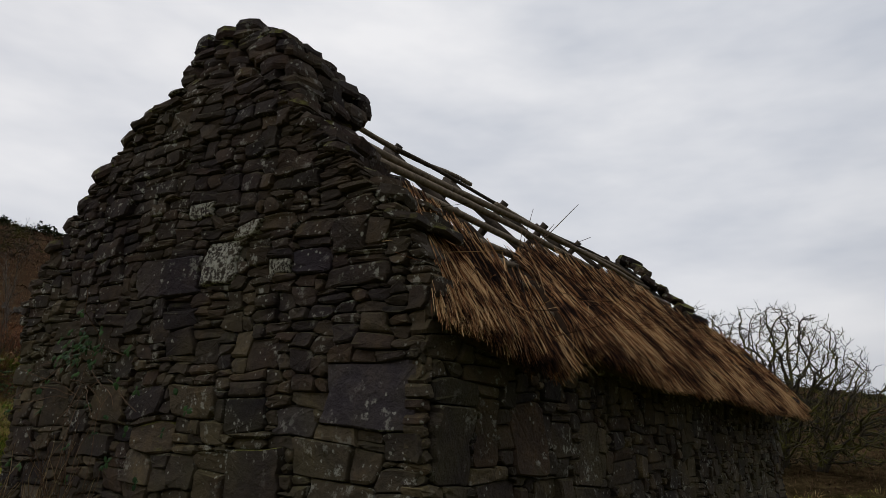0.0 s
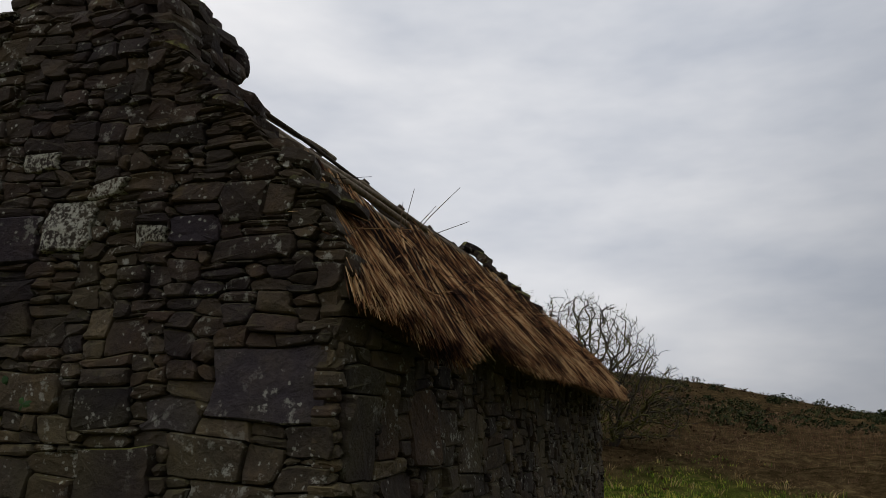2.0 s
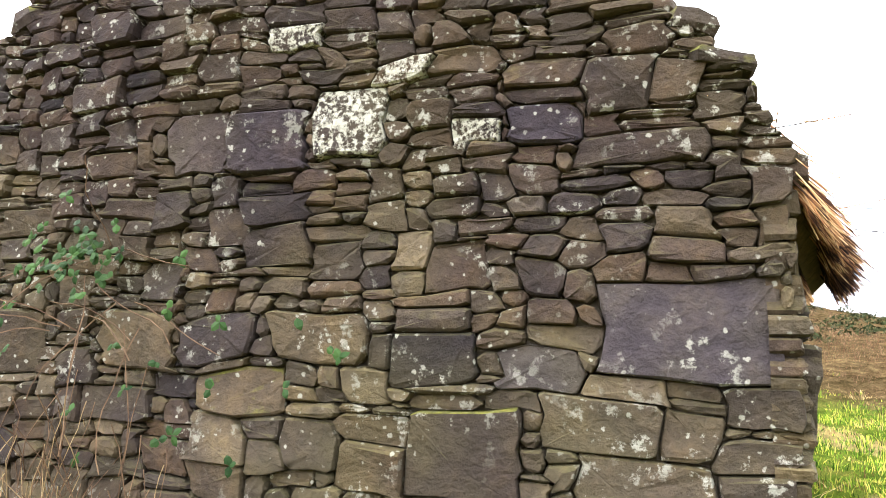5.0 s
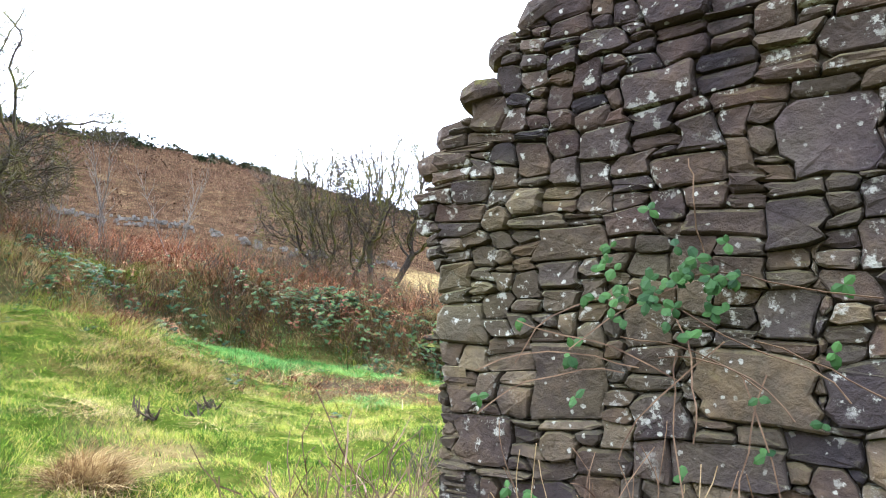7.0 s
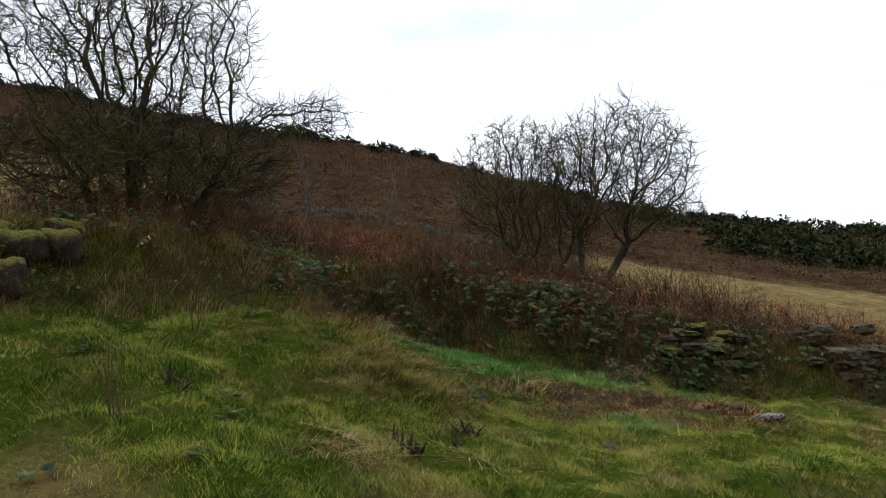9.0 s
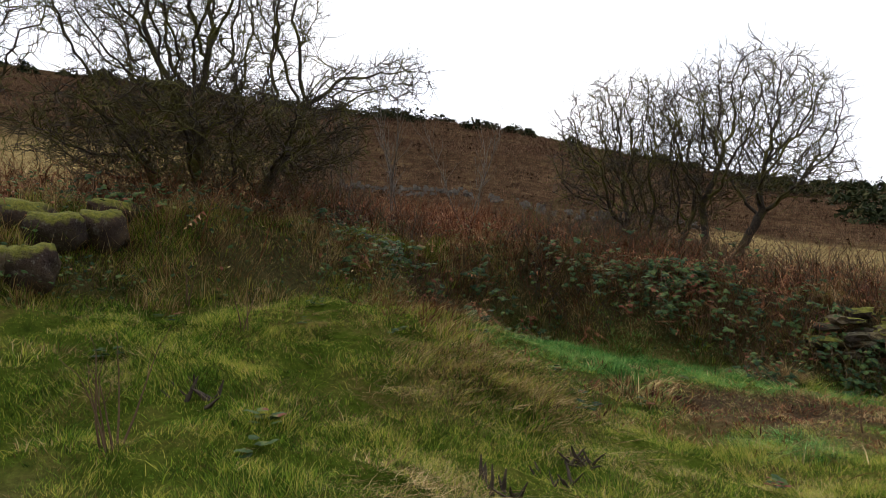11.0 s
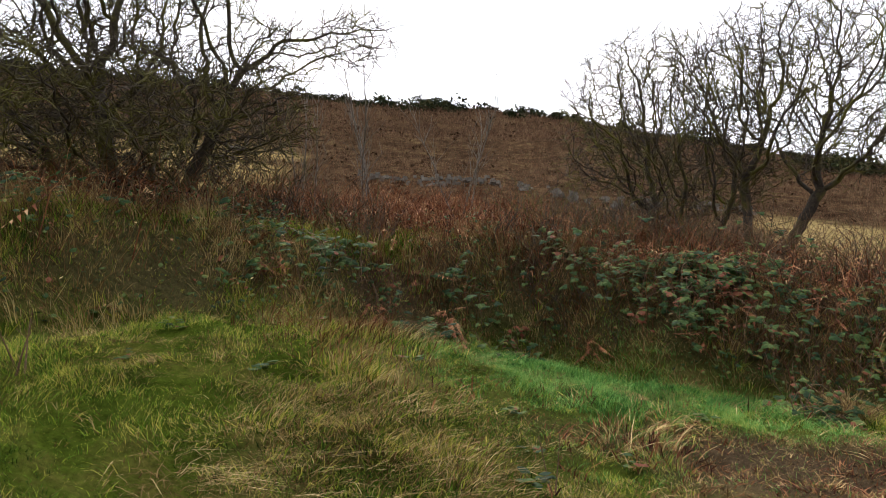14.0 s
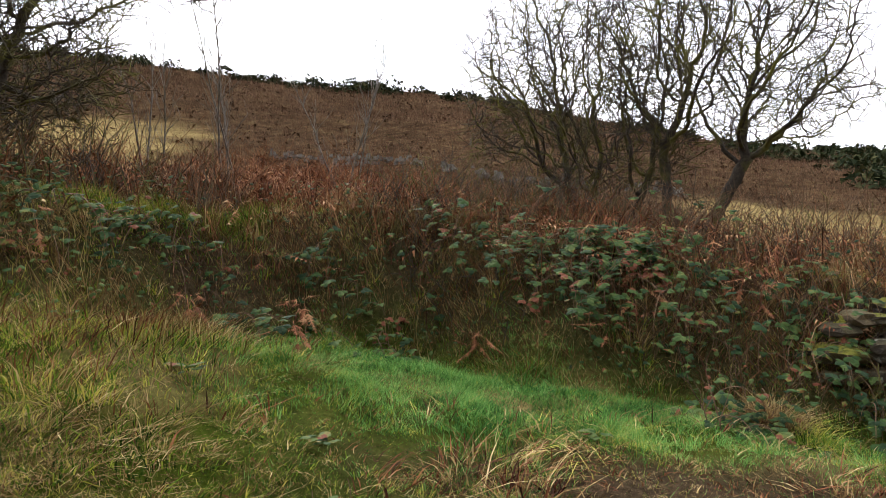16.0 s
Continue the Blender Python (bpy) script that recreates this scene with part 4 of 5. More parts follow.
def swards():
    near = (-12.5, -1.5, 5.5, 17.5)
    sward("turf", near, lambda x, y: meadow_share(x, y) * (1 - 0.55 * straw_patch(x, y)) * (1 - 0.6 * mound_share(x, y)) * (1 - 0.7 * lush_share(x, y)), 760000, 0.015, 0.065, 1.0, 0.0021, GRASS, "thick matted green turf", "grass", 151)
    sward("damp_turf", (-10.5, -3.5, 12.5, 18.0), lambda x, y: meadow_share(x, y) * lush_share(x, y), 330000, 0.02, 0.085, 1.0, 0.0022, LUSH, "fresh blue-green turf in the damp hollow", "grass", 157)
    sward("matted_straw", near, lambda x, y: meadow_share(x, y) * (0.10 + 0.75 * straw_patch(x, y)) * (1 - lush_share(x, y)) + 0.8 * mound_share(x, y) + 0.4 * zones(x, y)[2] * smooth01(0.0, -0.4, polar(x, y)[0] - table(polar(x, y)[1], BANK_FOOT)), 560000, 0.012, 0.055, 2.2, 0.002, DEAD_GRASS, "straw-yellow dead grass matted into the turf", "grass", 152)
    sward("bank_thatch", (-14.5, 2.0, 9.5, 20.0), lambda x, y: bank_share(x, y) * smooth01(-0.3, 0.2, noise.noise((x * 1.2, y * 1.2, 15.0))), 170000, 0.05, 0.24, 0.9, 0.0028, DEAD_GRASS, "dead grass matted down the bank", "grass", 153, 0.8)
    sward("bank_rust", (-14.5, 2.0, 9.5, 20.0), lambda x, y: bank_share(x, y, 3.5) * (0.9 if polar(x, y)[1] < 30 else 0.2), 150000, 0.03, 0.20, 0.9, 0.0026, BRACKEN, "rust-brown dead stems matted over the bank", "bracken", 154, 0.5)
    sward("bank_green", (-14.5, -4.0, 9.5, 19.0), lambda x, y: bank_share(x, y, 2.2) * (1.0 if polar(x, y)[1] > 27 else 0.15) * smooth01(-0.2, 0.2, noise.noise((x * 0.9, y * 0.9, 17.0))), 320000, 0.03, 0.13, 0.8, 0.0026, GRASS, "green grass and moss over the bank", "grass", 155, 0.6)
    sward("hill_stems", (-60.0, 30.0, 14.0, 82.0), lambda x, y: smooth01(16, 20, polar(x, y)[0]) * (1.0 if -60 < polar(x, y)[1] < 75 else 0.0) * (zones(x, y)[0] * (1 - zones(x, y)[1])), 200000, 0.10, 0.34, 0.6, 0.0035, HILL_STEM, "pinkish-brown dead bracken stems over the hillside", "bracken", 156, 0.0, 0.022)


def tussock(x, y, tall, wide, count, seed, mat, label, wind=(0.0, 0.0)):
    """A dense hummock of long arching blades."""
    rng = np.random.default_rng(seed)
    a, q = rng.uniform(0, 2 * np.pi, count), rng.uniform(0, 1, count) ** 0.5
    z = ground(x, y)
    base = np.stack([x + np.cos(a) * q * wide * 0.55, y + np.sin(a) * q * wide * 0.55, np.full(count, z)], 1)
    for i in range(count):
        base[i, 2] = ground(base[i, 0], base[i, 1]) - 0.02
    h = tall * (1.05 - 0.45 * q) * rng.uniform(0.55, 1.15, count)
    ln = wide * (0.25 + 0.75 * q) * rng.uniform(0.3, 1.0, count)
    lock = rng.normal(0, 0.45, (24, 2))[rng.integers(0, 24, count)] * wide
    lean = np.stack([np.cos(a) * ln * 0.6 + wind[0] * h, np.sin(a) * ln * 0.6 + wind[1] * h], 1) + lock
    h *= rng.uniform(0.35, 1.0, count)
    v, t = blades(base, h, lean, rng.uniform(0.0018, 0.0042, count), rng, 0.25)
    me = quick_mesh("tussock", v, t)
    me.materials.append(mat)
    tagged(new("tussock", me), label, "grass tussock", "tussocks", "stuff")


def tussocks():
    tussock(-6.4, 7.75, 0.34, 0.42, 2400, 61, DEAD_GRASS, "pale straw tussock arching over green grass", (0.5, -0.2))
    rng = random.Random(60)
    p = []
    for _ in range(560):
        x, y = rng.gauss(-7.7, 0.45), rng.gauss(12.1, 0.6)
        p.append((x, y, ground(x, y)))
    q = []
    for _ in range(300):
        y = rng.uniform(12.3, 15.6)
        x = -8.9 - 0.1 * (y - 13) + rng.gauss(0, 0.3)
        q.append((x, y, ground(x, y)))
    tufts("mound_bracken", np.array(q[::3]), 9, 0.2, 0.14, 0.004, BRACKEN, "rust-brown dead growth along the mound's crest", "bracken", 63, 1.1, (0.3, -0.3))
    tufts("mound_straw", np.array(q[::2]), 10, 0.2, 0.14, 0.004, DEAD_GRASS, "pale dead grass along the mound's crest", "grass", 64, 1.2, (0.3, -0.3))
    tufts("mound_turf", np.array(q + p[::2]), 13, 0.10, 0.16, 0.004, GRASS, "green grass growing through dead grass on the mound", "grass", 69, 1.2, (0.3, -0.3))
    tufts("mound_grass", np.array(p[::2] + p[1::4]), 15, 0.15, 0.16, 0.0028, DEAD_GRASS, "long brown grass falling over the mound's shoulder", "grass", 62, 1.9, (0.35, -0.35))
    tussock(-4.8, 16.3, 0.40, 0.42, 1500, 65, DEAD_GRASS, "brown shaggy tussock under the bank", (0.0, -0.3))
    tussock(-4.6, 16.1, 0.25, 0.45, 900, 70, GRASS, "yellow-green tussock under the bank", (0.0, -0.2))
    tussock(-4.9, 12.9, 0.16, 0.6, 700, 66, LUSH, "fresh green tussock beside trodden ground")
    tussock(-3.25, 11.7, 0.22, 0.42, 1400, 67, GRASS, "green tussock at the edge of bare soil")
    rng = random.Random(68)
    for _ in range(14):
        x, y = rng.uniform(-12.5, -4), rng.uniform(6.5, 15.5)
        r, az = polar(x, y)
        if r > table(az, BANK_FOOT) + 0.3 or math.hypot(x + 5.6, y - 7) < 2.6:
            continue
        tussock(x, y, rng.uniform(0.07, 0.12), rng.uniform(0.5, 0.8), 420, rng.randrange(9999), DEAD_GRASS if rng.random() < 0.6 else GRASS, "small rough grass tussock")


# ---- bare thorn trees ----
def limb(soup, p, d, length, r0, rng, level, out, bend=0.35, up=0.10, sides=5, seg=None):
    """Grows one crooked limb and notes its joints for the next order of branches."""
    n = seg or max(3, int(length / 0.22))
    pts, rad = [p.copy()], [r0]
    q, v = p.copy(), d.normalized()
    for k in range(n):
        v = (v + Vector((rng.uniform(-bend, bend), rng.uniform(-bend, bend), rng.uniform(-bend, bend) * 0.8 + up))).normalized()
        q = q + v * (length / n)
        pts.append(q.copy())
        rad.append(max(0.0026, r0 * (1 - 0.8 * (k + 1) / n)))
        out.append((q.copy(), v.copy(), rad[-1], (k + 1) / n))
    tube(soup, pts, rad, sides)


def colonise(targets, starts, rng, step=0.14, reach=0.75, kill=0.17, rounds=110, sway=0.2):
    """Grows branches from the starts towards targets that are used up as they are reached: nodes and their parents."""
    pos, parent = [], []
    for chain in starts:
        for k, p in enumerate(chain):
            parent.append(len(pos) - 1 if k else -1)
            pos.append(np.array(p, float))
    near = np.full(len(targets), 1e9)
    which = np.zeros(len(targets), int)
    fresh, grown = list(range(len(pos))), {}
    for _ in range(rounds):
        if fresh:
            d = np.linalg.norm(targets[:, None, :] - np.array([pos[i] for i in fresh])[None], axis=2)
            k = d.argmin(1)
            m = d[np.arange(len(targets)), k]
            closer = m < near
            near[closer], which[closer] = m[closer], np.array(fresh)[k[closer]]
        keep = near > kill
        targets, near, which = targets[keep], near[keep], which[keep]
        if not len(targets):
            break
        active = near < max(reach, near.min() + 0.01)
        pulls = {}
        for i, t in zip(which[active], targets[active]):
            v = t - pos[i]
            pulls[i] = pulls.get(i, 0) + v / np.linalg.norm(v)
        fresh = []
        for i in sorted(pulls):
            grown[i] = grown.get(i, 0) + 1
            if grown[i] > 3:
                continue
            v = pulls[i] / (np.linalg.norm(pulls[i]) + 1e-6) + rng.normal(0, sway, 3)
            v /= np.linalg.norm(v) + 1e-6
            fresh.append(len(pos))
            pos.append(pos[i] + v * step)
            parent.append(i)
    return pos, parent


def thorn_tree(x, y, blobs, boles, seed, label, twigs=2.6, thick=1.0, step=0.14, sink=0.1):
    """A bare hawthorn: blobs are the masses of the crown (centre, radii, how many growing points)."""
    rng, r2 = random.Random(seed), np.random.default_rng(seed)
    tree = tagged(new("hawthorn_tree"), label, "tree", "bare trees on the bank")
    tree.location = (x, y, ground(x, y) - sink)
    points = []
    for c, r, count in blobs:
        count = int(count * 1.7)
        v = r2.normal(0, 1, (count, 3))
        v *= (r2.uniform(0, 1, count) ** 0.4 / np.linalg.norm(v, axis=1))[:, None]
        points.append(np.array(c) + v * np.array(r))
    points = np.concatenate(points)
    points = points[points[:, 2] > 0.25]
    starts = []
    for bx, by, lx, ly, tall in boles:
        n = max(3, int(tall / step))
        starts.append([(bx + lx * k / n + rng.gauss(0, 0.015), by + ly * k / n + rng.gauss(0, 0.015), tall * k / n) for k in range(n + 1)])
    pos, parent = colonise(points, starts, r2, step)
    n = len(pos)
    area = [0.0] * n
    kids = [[] for _ in range(n)]
    for i in range(n - 1, -1, -1):
        area[i] = max(area[i], 0.0062 ** 2.15)
        if parent[i] >= 0:
            area[parent[i]] += area[i]
            kids[parent[i]].append(i)
    rad = [thick * min(0.15, a ** (1 / 2.15)) for a in area]
    trunk, crown = Soup(), Soup()
    heads = [(i, -1) for i in range(n) if parent[i] < 0]
    while heads:
        i, before = heads.pop()
        pts, rr = ([Vector(pos[before])], [rad[i]]) if before >= 0 else ([], [])
        while True:
            pts.append(Vector(pos[i]))
            rr.append(rad[i])
            if not kids[i]:
                break
            order = sorted(kids[i], key=lambda k: -rad[k])
            heads += [(k, i) for k in order[1:]]
            i = order[0]
        if len(pts) > 1:
            big = max(rr) > 0.022
            tube(trunk if big else crown, pts, rr, 7 if big else 4)
    # short crooked shoots all along the finer branches
    for i in range(n):
        if rad[i] > 0.022 or parent[i] < 0:
            continue
        along = Vector(pos[i] - pos[parent[i]]).normalized()
        for _ in range(int(twigs + rng.random())):
            v = (along * 0.7 + Vector((rng.gauss(0, 0.7), rng.gauss(0, 0.7), rng.gauss(0.1, 0.55)))).normalized()
            p, ln = Vector(pos[i]), rng.uniform(0.12, 0.46)
            q = p + v * ln * 0.5
            v2 = (v + Vector((rng.gauss(0, 0.4), rng.gauss(0, 0.4), rng.gauss(0.1, 0.4)))).normalized()
            tube(crown, [p, q, q + v2 * ln * 0.5], [0.0056 * thick, 0.0046 * thick, 0.0026 * thick], 3)
            if rng.random() < 0.5:
                tube(crown, [q, q + (v + Vector((rng.gauss(0, 0.8), rng.gauss(0, 0.8), rng.gauss(0, 0.8)))).normalized() * ln * 0.5], [0.0042 * thick, 0.0024 * thick], 3)
    part("trunk", trunk, BARK, tree, smooth=True)
    part("crown", crown, TWIG, tree)
    return tree


def sapling(x, y, height, seed):
    rng = random.Random(seed)
    tree = tagged(new("sapling"), "thin pale leafless sapling among bracken", "sapling", "pale saplings")
    tree.location = (x, y, ground(x, y) - 0.05)
    trunk, crown, first, second = Soup(), Soup(), [], []
    for _ in range(3):
        limb(trunk, Vector((rng.uniform(-0.12, 0.12), rng.uniform(-0.12, 0.12), 0)), Vector((rng.uniform(-0.25, 0.25), rng.uniform(-0.25, 0.25), 1)), height * rng.uniform(0.7, 1), 0.02, rng, 0, first, 0.12, 0.05, 5)
    for p, v, r, t in first:
        if p.z > 0.5:
            for _ in range(2):
                limb(crown, p, v + Vector((rng.uniform(-0.9, 0.9), rng.uniform(-0.9, 0.9), 0.5)), rng.uniform(0.25, 0.65), max(0.007, r * 0.5), rng, 1, second, 0.2, 0.1, 3)
    for p, v, r, t in second:
        if rng.random() < 0.5:
            limb(crown, p, v + Vector((rng.uniform(-0.9, 0.9), rng.uniform(-0.9, 0.9), 0.3)), rng.uniform(0.15, 0.3), 0.005, rng, 2, [], 0.2, 0.1, 3, 2)
    part("trunk", trunk, PALE_BARK, tree, smooth=True)
    part("crown", crown, PALE_BARK, tree)


def trees():
    thorn_tree(-12.8, 14.1, [((-0.1, -0.1, 1.35), (2.7, 2.5, 0.8), 2200), ((-0.3, -0.3, 3.5), (2.2, 2.1, 2.0), 900), ((1.5, 1.2, 2.3), (0.7, 0.7, 0.5), 90), ((2.2, 1.9, 2.6), (0.7, 0.6, 0.4), 120)], [(-0.5, -0.3, -0.3, -0.2, 1.0), (0.1, 0.2, 0.1, 0.1, 0.9), (0.4, 0.3, 0.5, 0.4, 1.3), (-0.1, 0.0, -0.1, -0.2, 1.6)], 71, "bare many-stemmed hawthorn with mossy low branches", 3.2)
    thorn_tree(-6.7, 20.9, [((-0.55, 0, 2.7), (1.8, 1.8, 1.5), 900), ((-1.2, 0, 1.9), (1.2, 1.3, 0.7), 280), ((0.1, 0, 1.3), (1.3, 1.2, 0.7), 420)], [(0.0, 0, -0.2, 0, 0.7), (-0.25, 0.1, -0.5, 0.1, 0.9), (0.2, -0.1, 0.35, -0.1, 0.8)], 72, "bare spreading hawthorn on the bank top")
    thorn_tree(-5.6, 20.4, [((0.6, 0, 3.0), (1.9, 1.9, 1.6), 950), ((1.3, 0.2, 2.1), (1.3, 1.3, 0.7), 260)], [(0.0, 0, 0.15, 0, 0.9), (0.15, 0.1, 0.7, 0.1, 1.3), (-0.15, 0, -0.1, 0, 1.4)], 83, "bare hawthorn with a forked trunk")
    thorn_tree(-16.2, 11.2, [((0, 0, 3.2), (2.4, 2.4, 1.9), 800), ((0.2, 0.2, 1.4), (1.8, 1.8, 0.7), 160)], [(0, 0, 0.2, 0, 1.1), (0.3, 0.1, 0.6, 0.2, 0.9), (-0.2, 0, -0.4, 0, 1.2)], 74, "bare hawthorn at the top of the bank", 1.6)
    tall = 7.0 - ground(11.4, 24.4)
    thorn_tree(11.4, 24.4, [((0, 0, tall * 0.42), (3.6, 2.6, tall * 0.5), 1500), ((2.0, -0.8, tall * 0.25), (2.4, 2.0, tall * 0.3), 600), ((-2.6, 1.0, tall * 0.5), (2.0, 2.0, tall * 0.45), 600)], [(0, 0, 0.2, 0, 0.8), (-1.2, 0.3, -0.5, 0, 0.8), (1.3, -0.3, 0.4, 0, 0.7), (0.5, 0.5, 0.2, 0.3, 0.9)], 75, "bare thorn thicket beyond the cottage", 1.2, 1.9, 0.2)
    sapling(-11.5, 17.75, 3.0, 77)
    sapling(-10.55, 19.3, 3.0, 78)
    sapling(-12.2, 17.2, 2.3, 79)


# ---- bracken, brambles and scrub ----
def frond_soup(v, t, n0, base, tip, rng, pairs, wide):
    """A dead fern frond: a stalk and pairs of drooping leaflets."""
    d = tip - base
    side = np.array([-d[1], d[0], 0.0])
    side /= max(1e-6, np.linalg.norm(side))
    v.extend([base - side * 0.004, base + side * 0.004, tip])
    t.append((n0, n0 + 1, n0 + 2))
    n0 += 3
    for k in range(pairs):
        f = 0.3 + 0.68 * k / pairs
        p = base + d * f
        w = wide * (1.15 - f) * rng.uniform(0.6, 1.2)
        for s in (-1, 1):
            q = p + side * s * w + np.array([0, 0, -w * rng.uniform(0.1, 0.8)]) + d * 0.08
            v.extend([p, q, p + d * 0.07])
            t.append((n0, n0 + 1, n0 + 2))
            n0 += 3
    return n0


def bracken():
    rng, r2 = random.Random(81), np.random.default_rng(82)

    def share(x, y):
        r, az = polar(x, y)
        if az < -32 or az > 78:
            return 0.0
        foot = table(az, BANK_FOOT)
        f, s, soil = zones(x, y)
        near = smooth01(foot - 0.1, foot + 0.7, r) * smooth01(foot + 7.5, foot + 4.0, r)
        lip = smooth01(22, 30, az) * smooth01(foot + 2.6, foot + 1.8, r)
        return near * (0.25 + 0.75 * f) * (1 - 0.8 * s) * (1 - 0.85 * lip) * (0.4 + 0.6 * smooth01(2, 14, az))
    p = scatter(32000, field(-19, 2.5, 10, 27, share), rng)
    n = len(p)
    h = r2.uniform(0.25, 0.85, n)
    ang = r2.uniform(0, 2 * np.pi, n)
    ln = h * r2.uniform(0.15, 1.1, n)
    lean = np.stack([np.cos(ang) * ln, np.sin(ang) * ln], 1)
    p[:, 2] -= 0.03
    v1, t1 = blades(p, h, lean, r2.uniform(0.003, 0.007, n), r2, 0.3)
    vv, tt, k = [], [], 0
    for i in range(0, n, 2):
        base = p[i] + np.array([lean[i, 0] * 0.3, lean[i, 1] * 0.3, h[i] * 0.6])
        a = r2.uniform(0, 2 * np.pi)
        reach = r2.uniform(0.18, 0.5)
        tip = base + np.array([math.cos(a) * reach, math.sin(a) * reach, r2.uniform(-0.35, 0.15)])
        k = frond_soup(vv, tt, k, base, tip, r2, 5, 0.11)
    v, t = merge([(v1, t1), (np.array(vv), np.array(tt))])
    me = quick_mesh("bracken", v, t)
    me.materials.append(BRACKEN)
    tagged(new("bracken", me), "rust-red dead bracken collapsed over the bank", "bracken", kind="stuff")
    q = scatter(42000, field(-19, 2.5, 10, 27, share), rng)
    n = len(q)
    h = r2.uniform(0.25, 1.15, n)
    ang = r2.uniform(0, 2 * np.pi, n)
    lean = np.stack([np.cos(ang), np.sin(ang)], 1) * (h * r2.uniform(0.2, 1.6, n))[:, None]
    v, t = blades(q, h * r2.uniform(0.5, 1.0, n), lean, r2.uniform(0.002, 0.004, n), r2, 0.35)
    me = quick_mesh("bracken_stalks", v, t)
    me.materials.append(FERN)
    tagged(new("bracken_stalks", me), "broken orange-brown bracken stalks over the bank", "bracken", kind="stuff")
    # the hillside's far bracken: small ragged clumps, coarser with distance
    vs, ts, n = [], [], 0
    for _ in range(5000):
        az, r = rng.uniform(-50, 75), 19 + 58 * rng.random() ** 0.75
        x, y = OX - r * math.sin(radians(az)), OY + r * math.cos(radians(az))
        f, s, soil = zones(x, y)
        if rng.random() > f * (1 - s) or noise.noise((x * 0.25, y * 0.25, 8.0)) < -0.25:
            continue
        size = 0.10 + 0.0022 * r
        n = clump(vs, ts, n, x, y, ground(x, y) - 0.05, size * 1.6, size * 1.5, 5, rng, size * 0.6)
    me = quick_mesh("hill_bracken", np.array(vs), np.array(ts))
    me.materials.append(HILL_FERN)
    tagged(new("hill_bracken", me), "brown dead bracken over the open hillside", "bracken", kind="stuff")


def leaf(soup, p, d, size, rng, up):
    """An oval leaf folded along its rib."""
    d = d.normalized()
    s = d.cross(up).normalized() * size * 0.36
    dip = up * size * 0.10
    soup.add([p, p + d * size * 0.35 + s - dip, p + d * size * 0.35, p + d * size * 0.35 - s - dip, p + d * size * 0.75 + s * 0.75 - dip, p + d * size * 0.75 - dip * 0.5, p + d * size * 0.75 - s * 0.75 - dip, p + d * size - dip * 2],
             [(0, 2, 1), (0, 3, 2), (1, 2, 5, 4), (2, 3, 6, 5), (4, 5, 7), (5, 6, 7)])


def bramble(x, y, wide, tall, canes, leaves, seed, label, toward=(0.3, -0.9)):
    rng = random.Random(seed)
    bush = tagged(new("bramble_bush"), label, "bramble", "brambles on the bank")
    bush.location = (x, y, ground(x, y))
    z0 = bush.location.z
    cane, leaf_soup = Soup(), Soup()
    joints = []
    for _ in range(canes):
        a = rng.uniform(0, 2 * math.pi)
        q = wide * rng.random() ** 0.5 * 0.8
        px, py = x + math.cos(a) * q, y + math.sin(a) * q
        p = Vector((px - x, py - y, ground(px, py) - z0 - 0.03))
        d = Vector((rng.uniform(-0.6, 0.6) + toward[0] * 0.5, rng.uniform(-0.6, 0.6) + toward[1] * 0.5, 1.0))
        v = d.normalized()
        ln = tall * rng.uniform(1.0, 2.2)
        pts, n = [p.copy()], 9
        for k in range(n):
            v = (v + Vector((rng.uniform(-0.15, 0.15), rng.uniform(-0.15, 0.15), -0.20 - 0.05 * k))).normalized()
            p = p + v * ln / n
            floor_z = ground(x + p.x, y + p.y) - z0 + 0.03
            if p.z < floor_z:
                p.z = floor_z
            pts.append(p.copy())
            joints.append((p.copy(), v.copy()))
        tube(cane, pts, [0.006 - 0.0004 * k for k in range(len(pts))], 3)
    for _ in range(leaves):
        p, v = rng.choice(joints)
        out = Vector((rng.uniform(-1, 1) + toward[0] * 0.4, rng.uniform(-1, 1) + toward[1] * 0.4, rng.uniform(-0.2, 0.7)))
        stalk = p + out.normalized() * rng.uniform(0.03, 0.12)
        up = Vector((rng.uniform(-0.4, 0.4) + toward[0] * 0.5, rng.uniform(-0.4, 0.4) + toward[1] * 0.5, 1)).normalized()
        size = rng.uniform(0.05, 0.10)
        for w in (-1.2, 0, 1.2):
            d = Matrix.Rotation(w, 3, up) @ (out - up * out.dot(up))
            if d.length > 1e-3:
                leaf(leaf_soup, stalk, d, size * (1.15 if w == 0 else 0.9), rng, up)
    tagged(part("cane_tangle", cane, STEM, bush), kind="stuff")
    tagged(part("foliage", leaf_soup, BRAMBLE_LEAF, bush), kind="stuff")


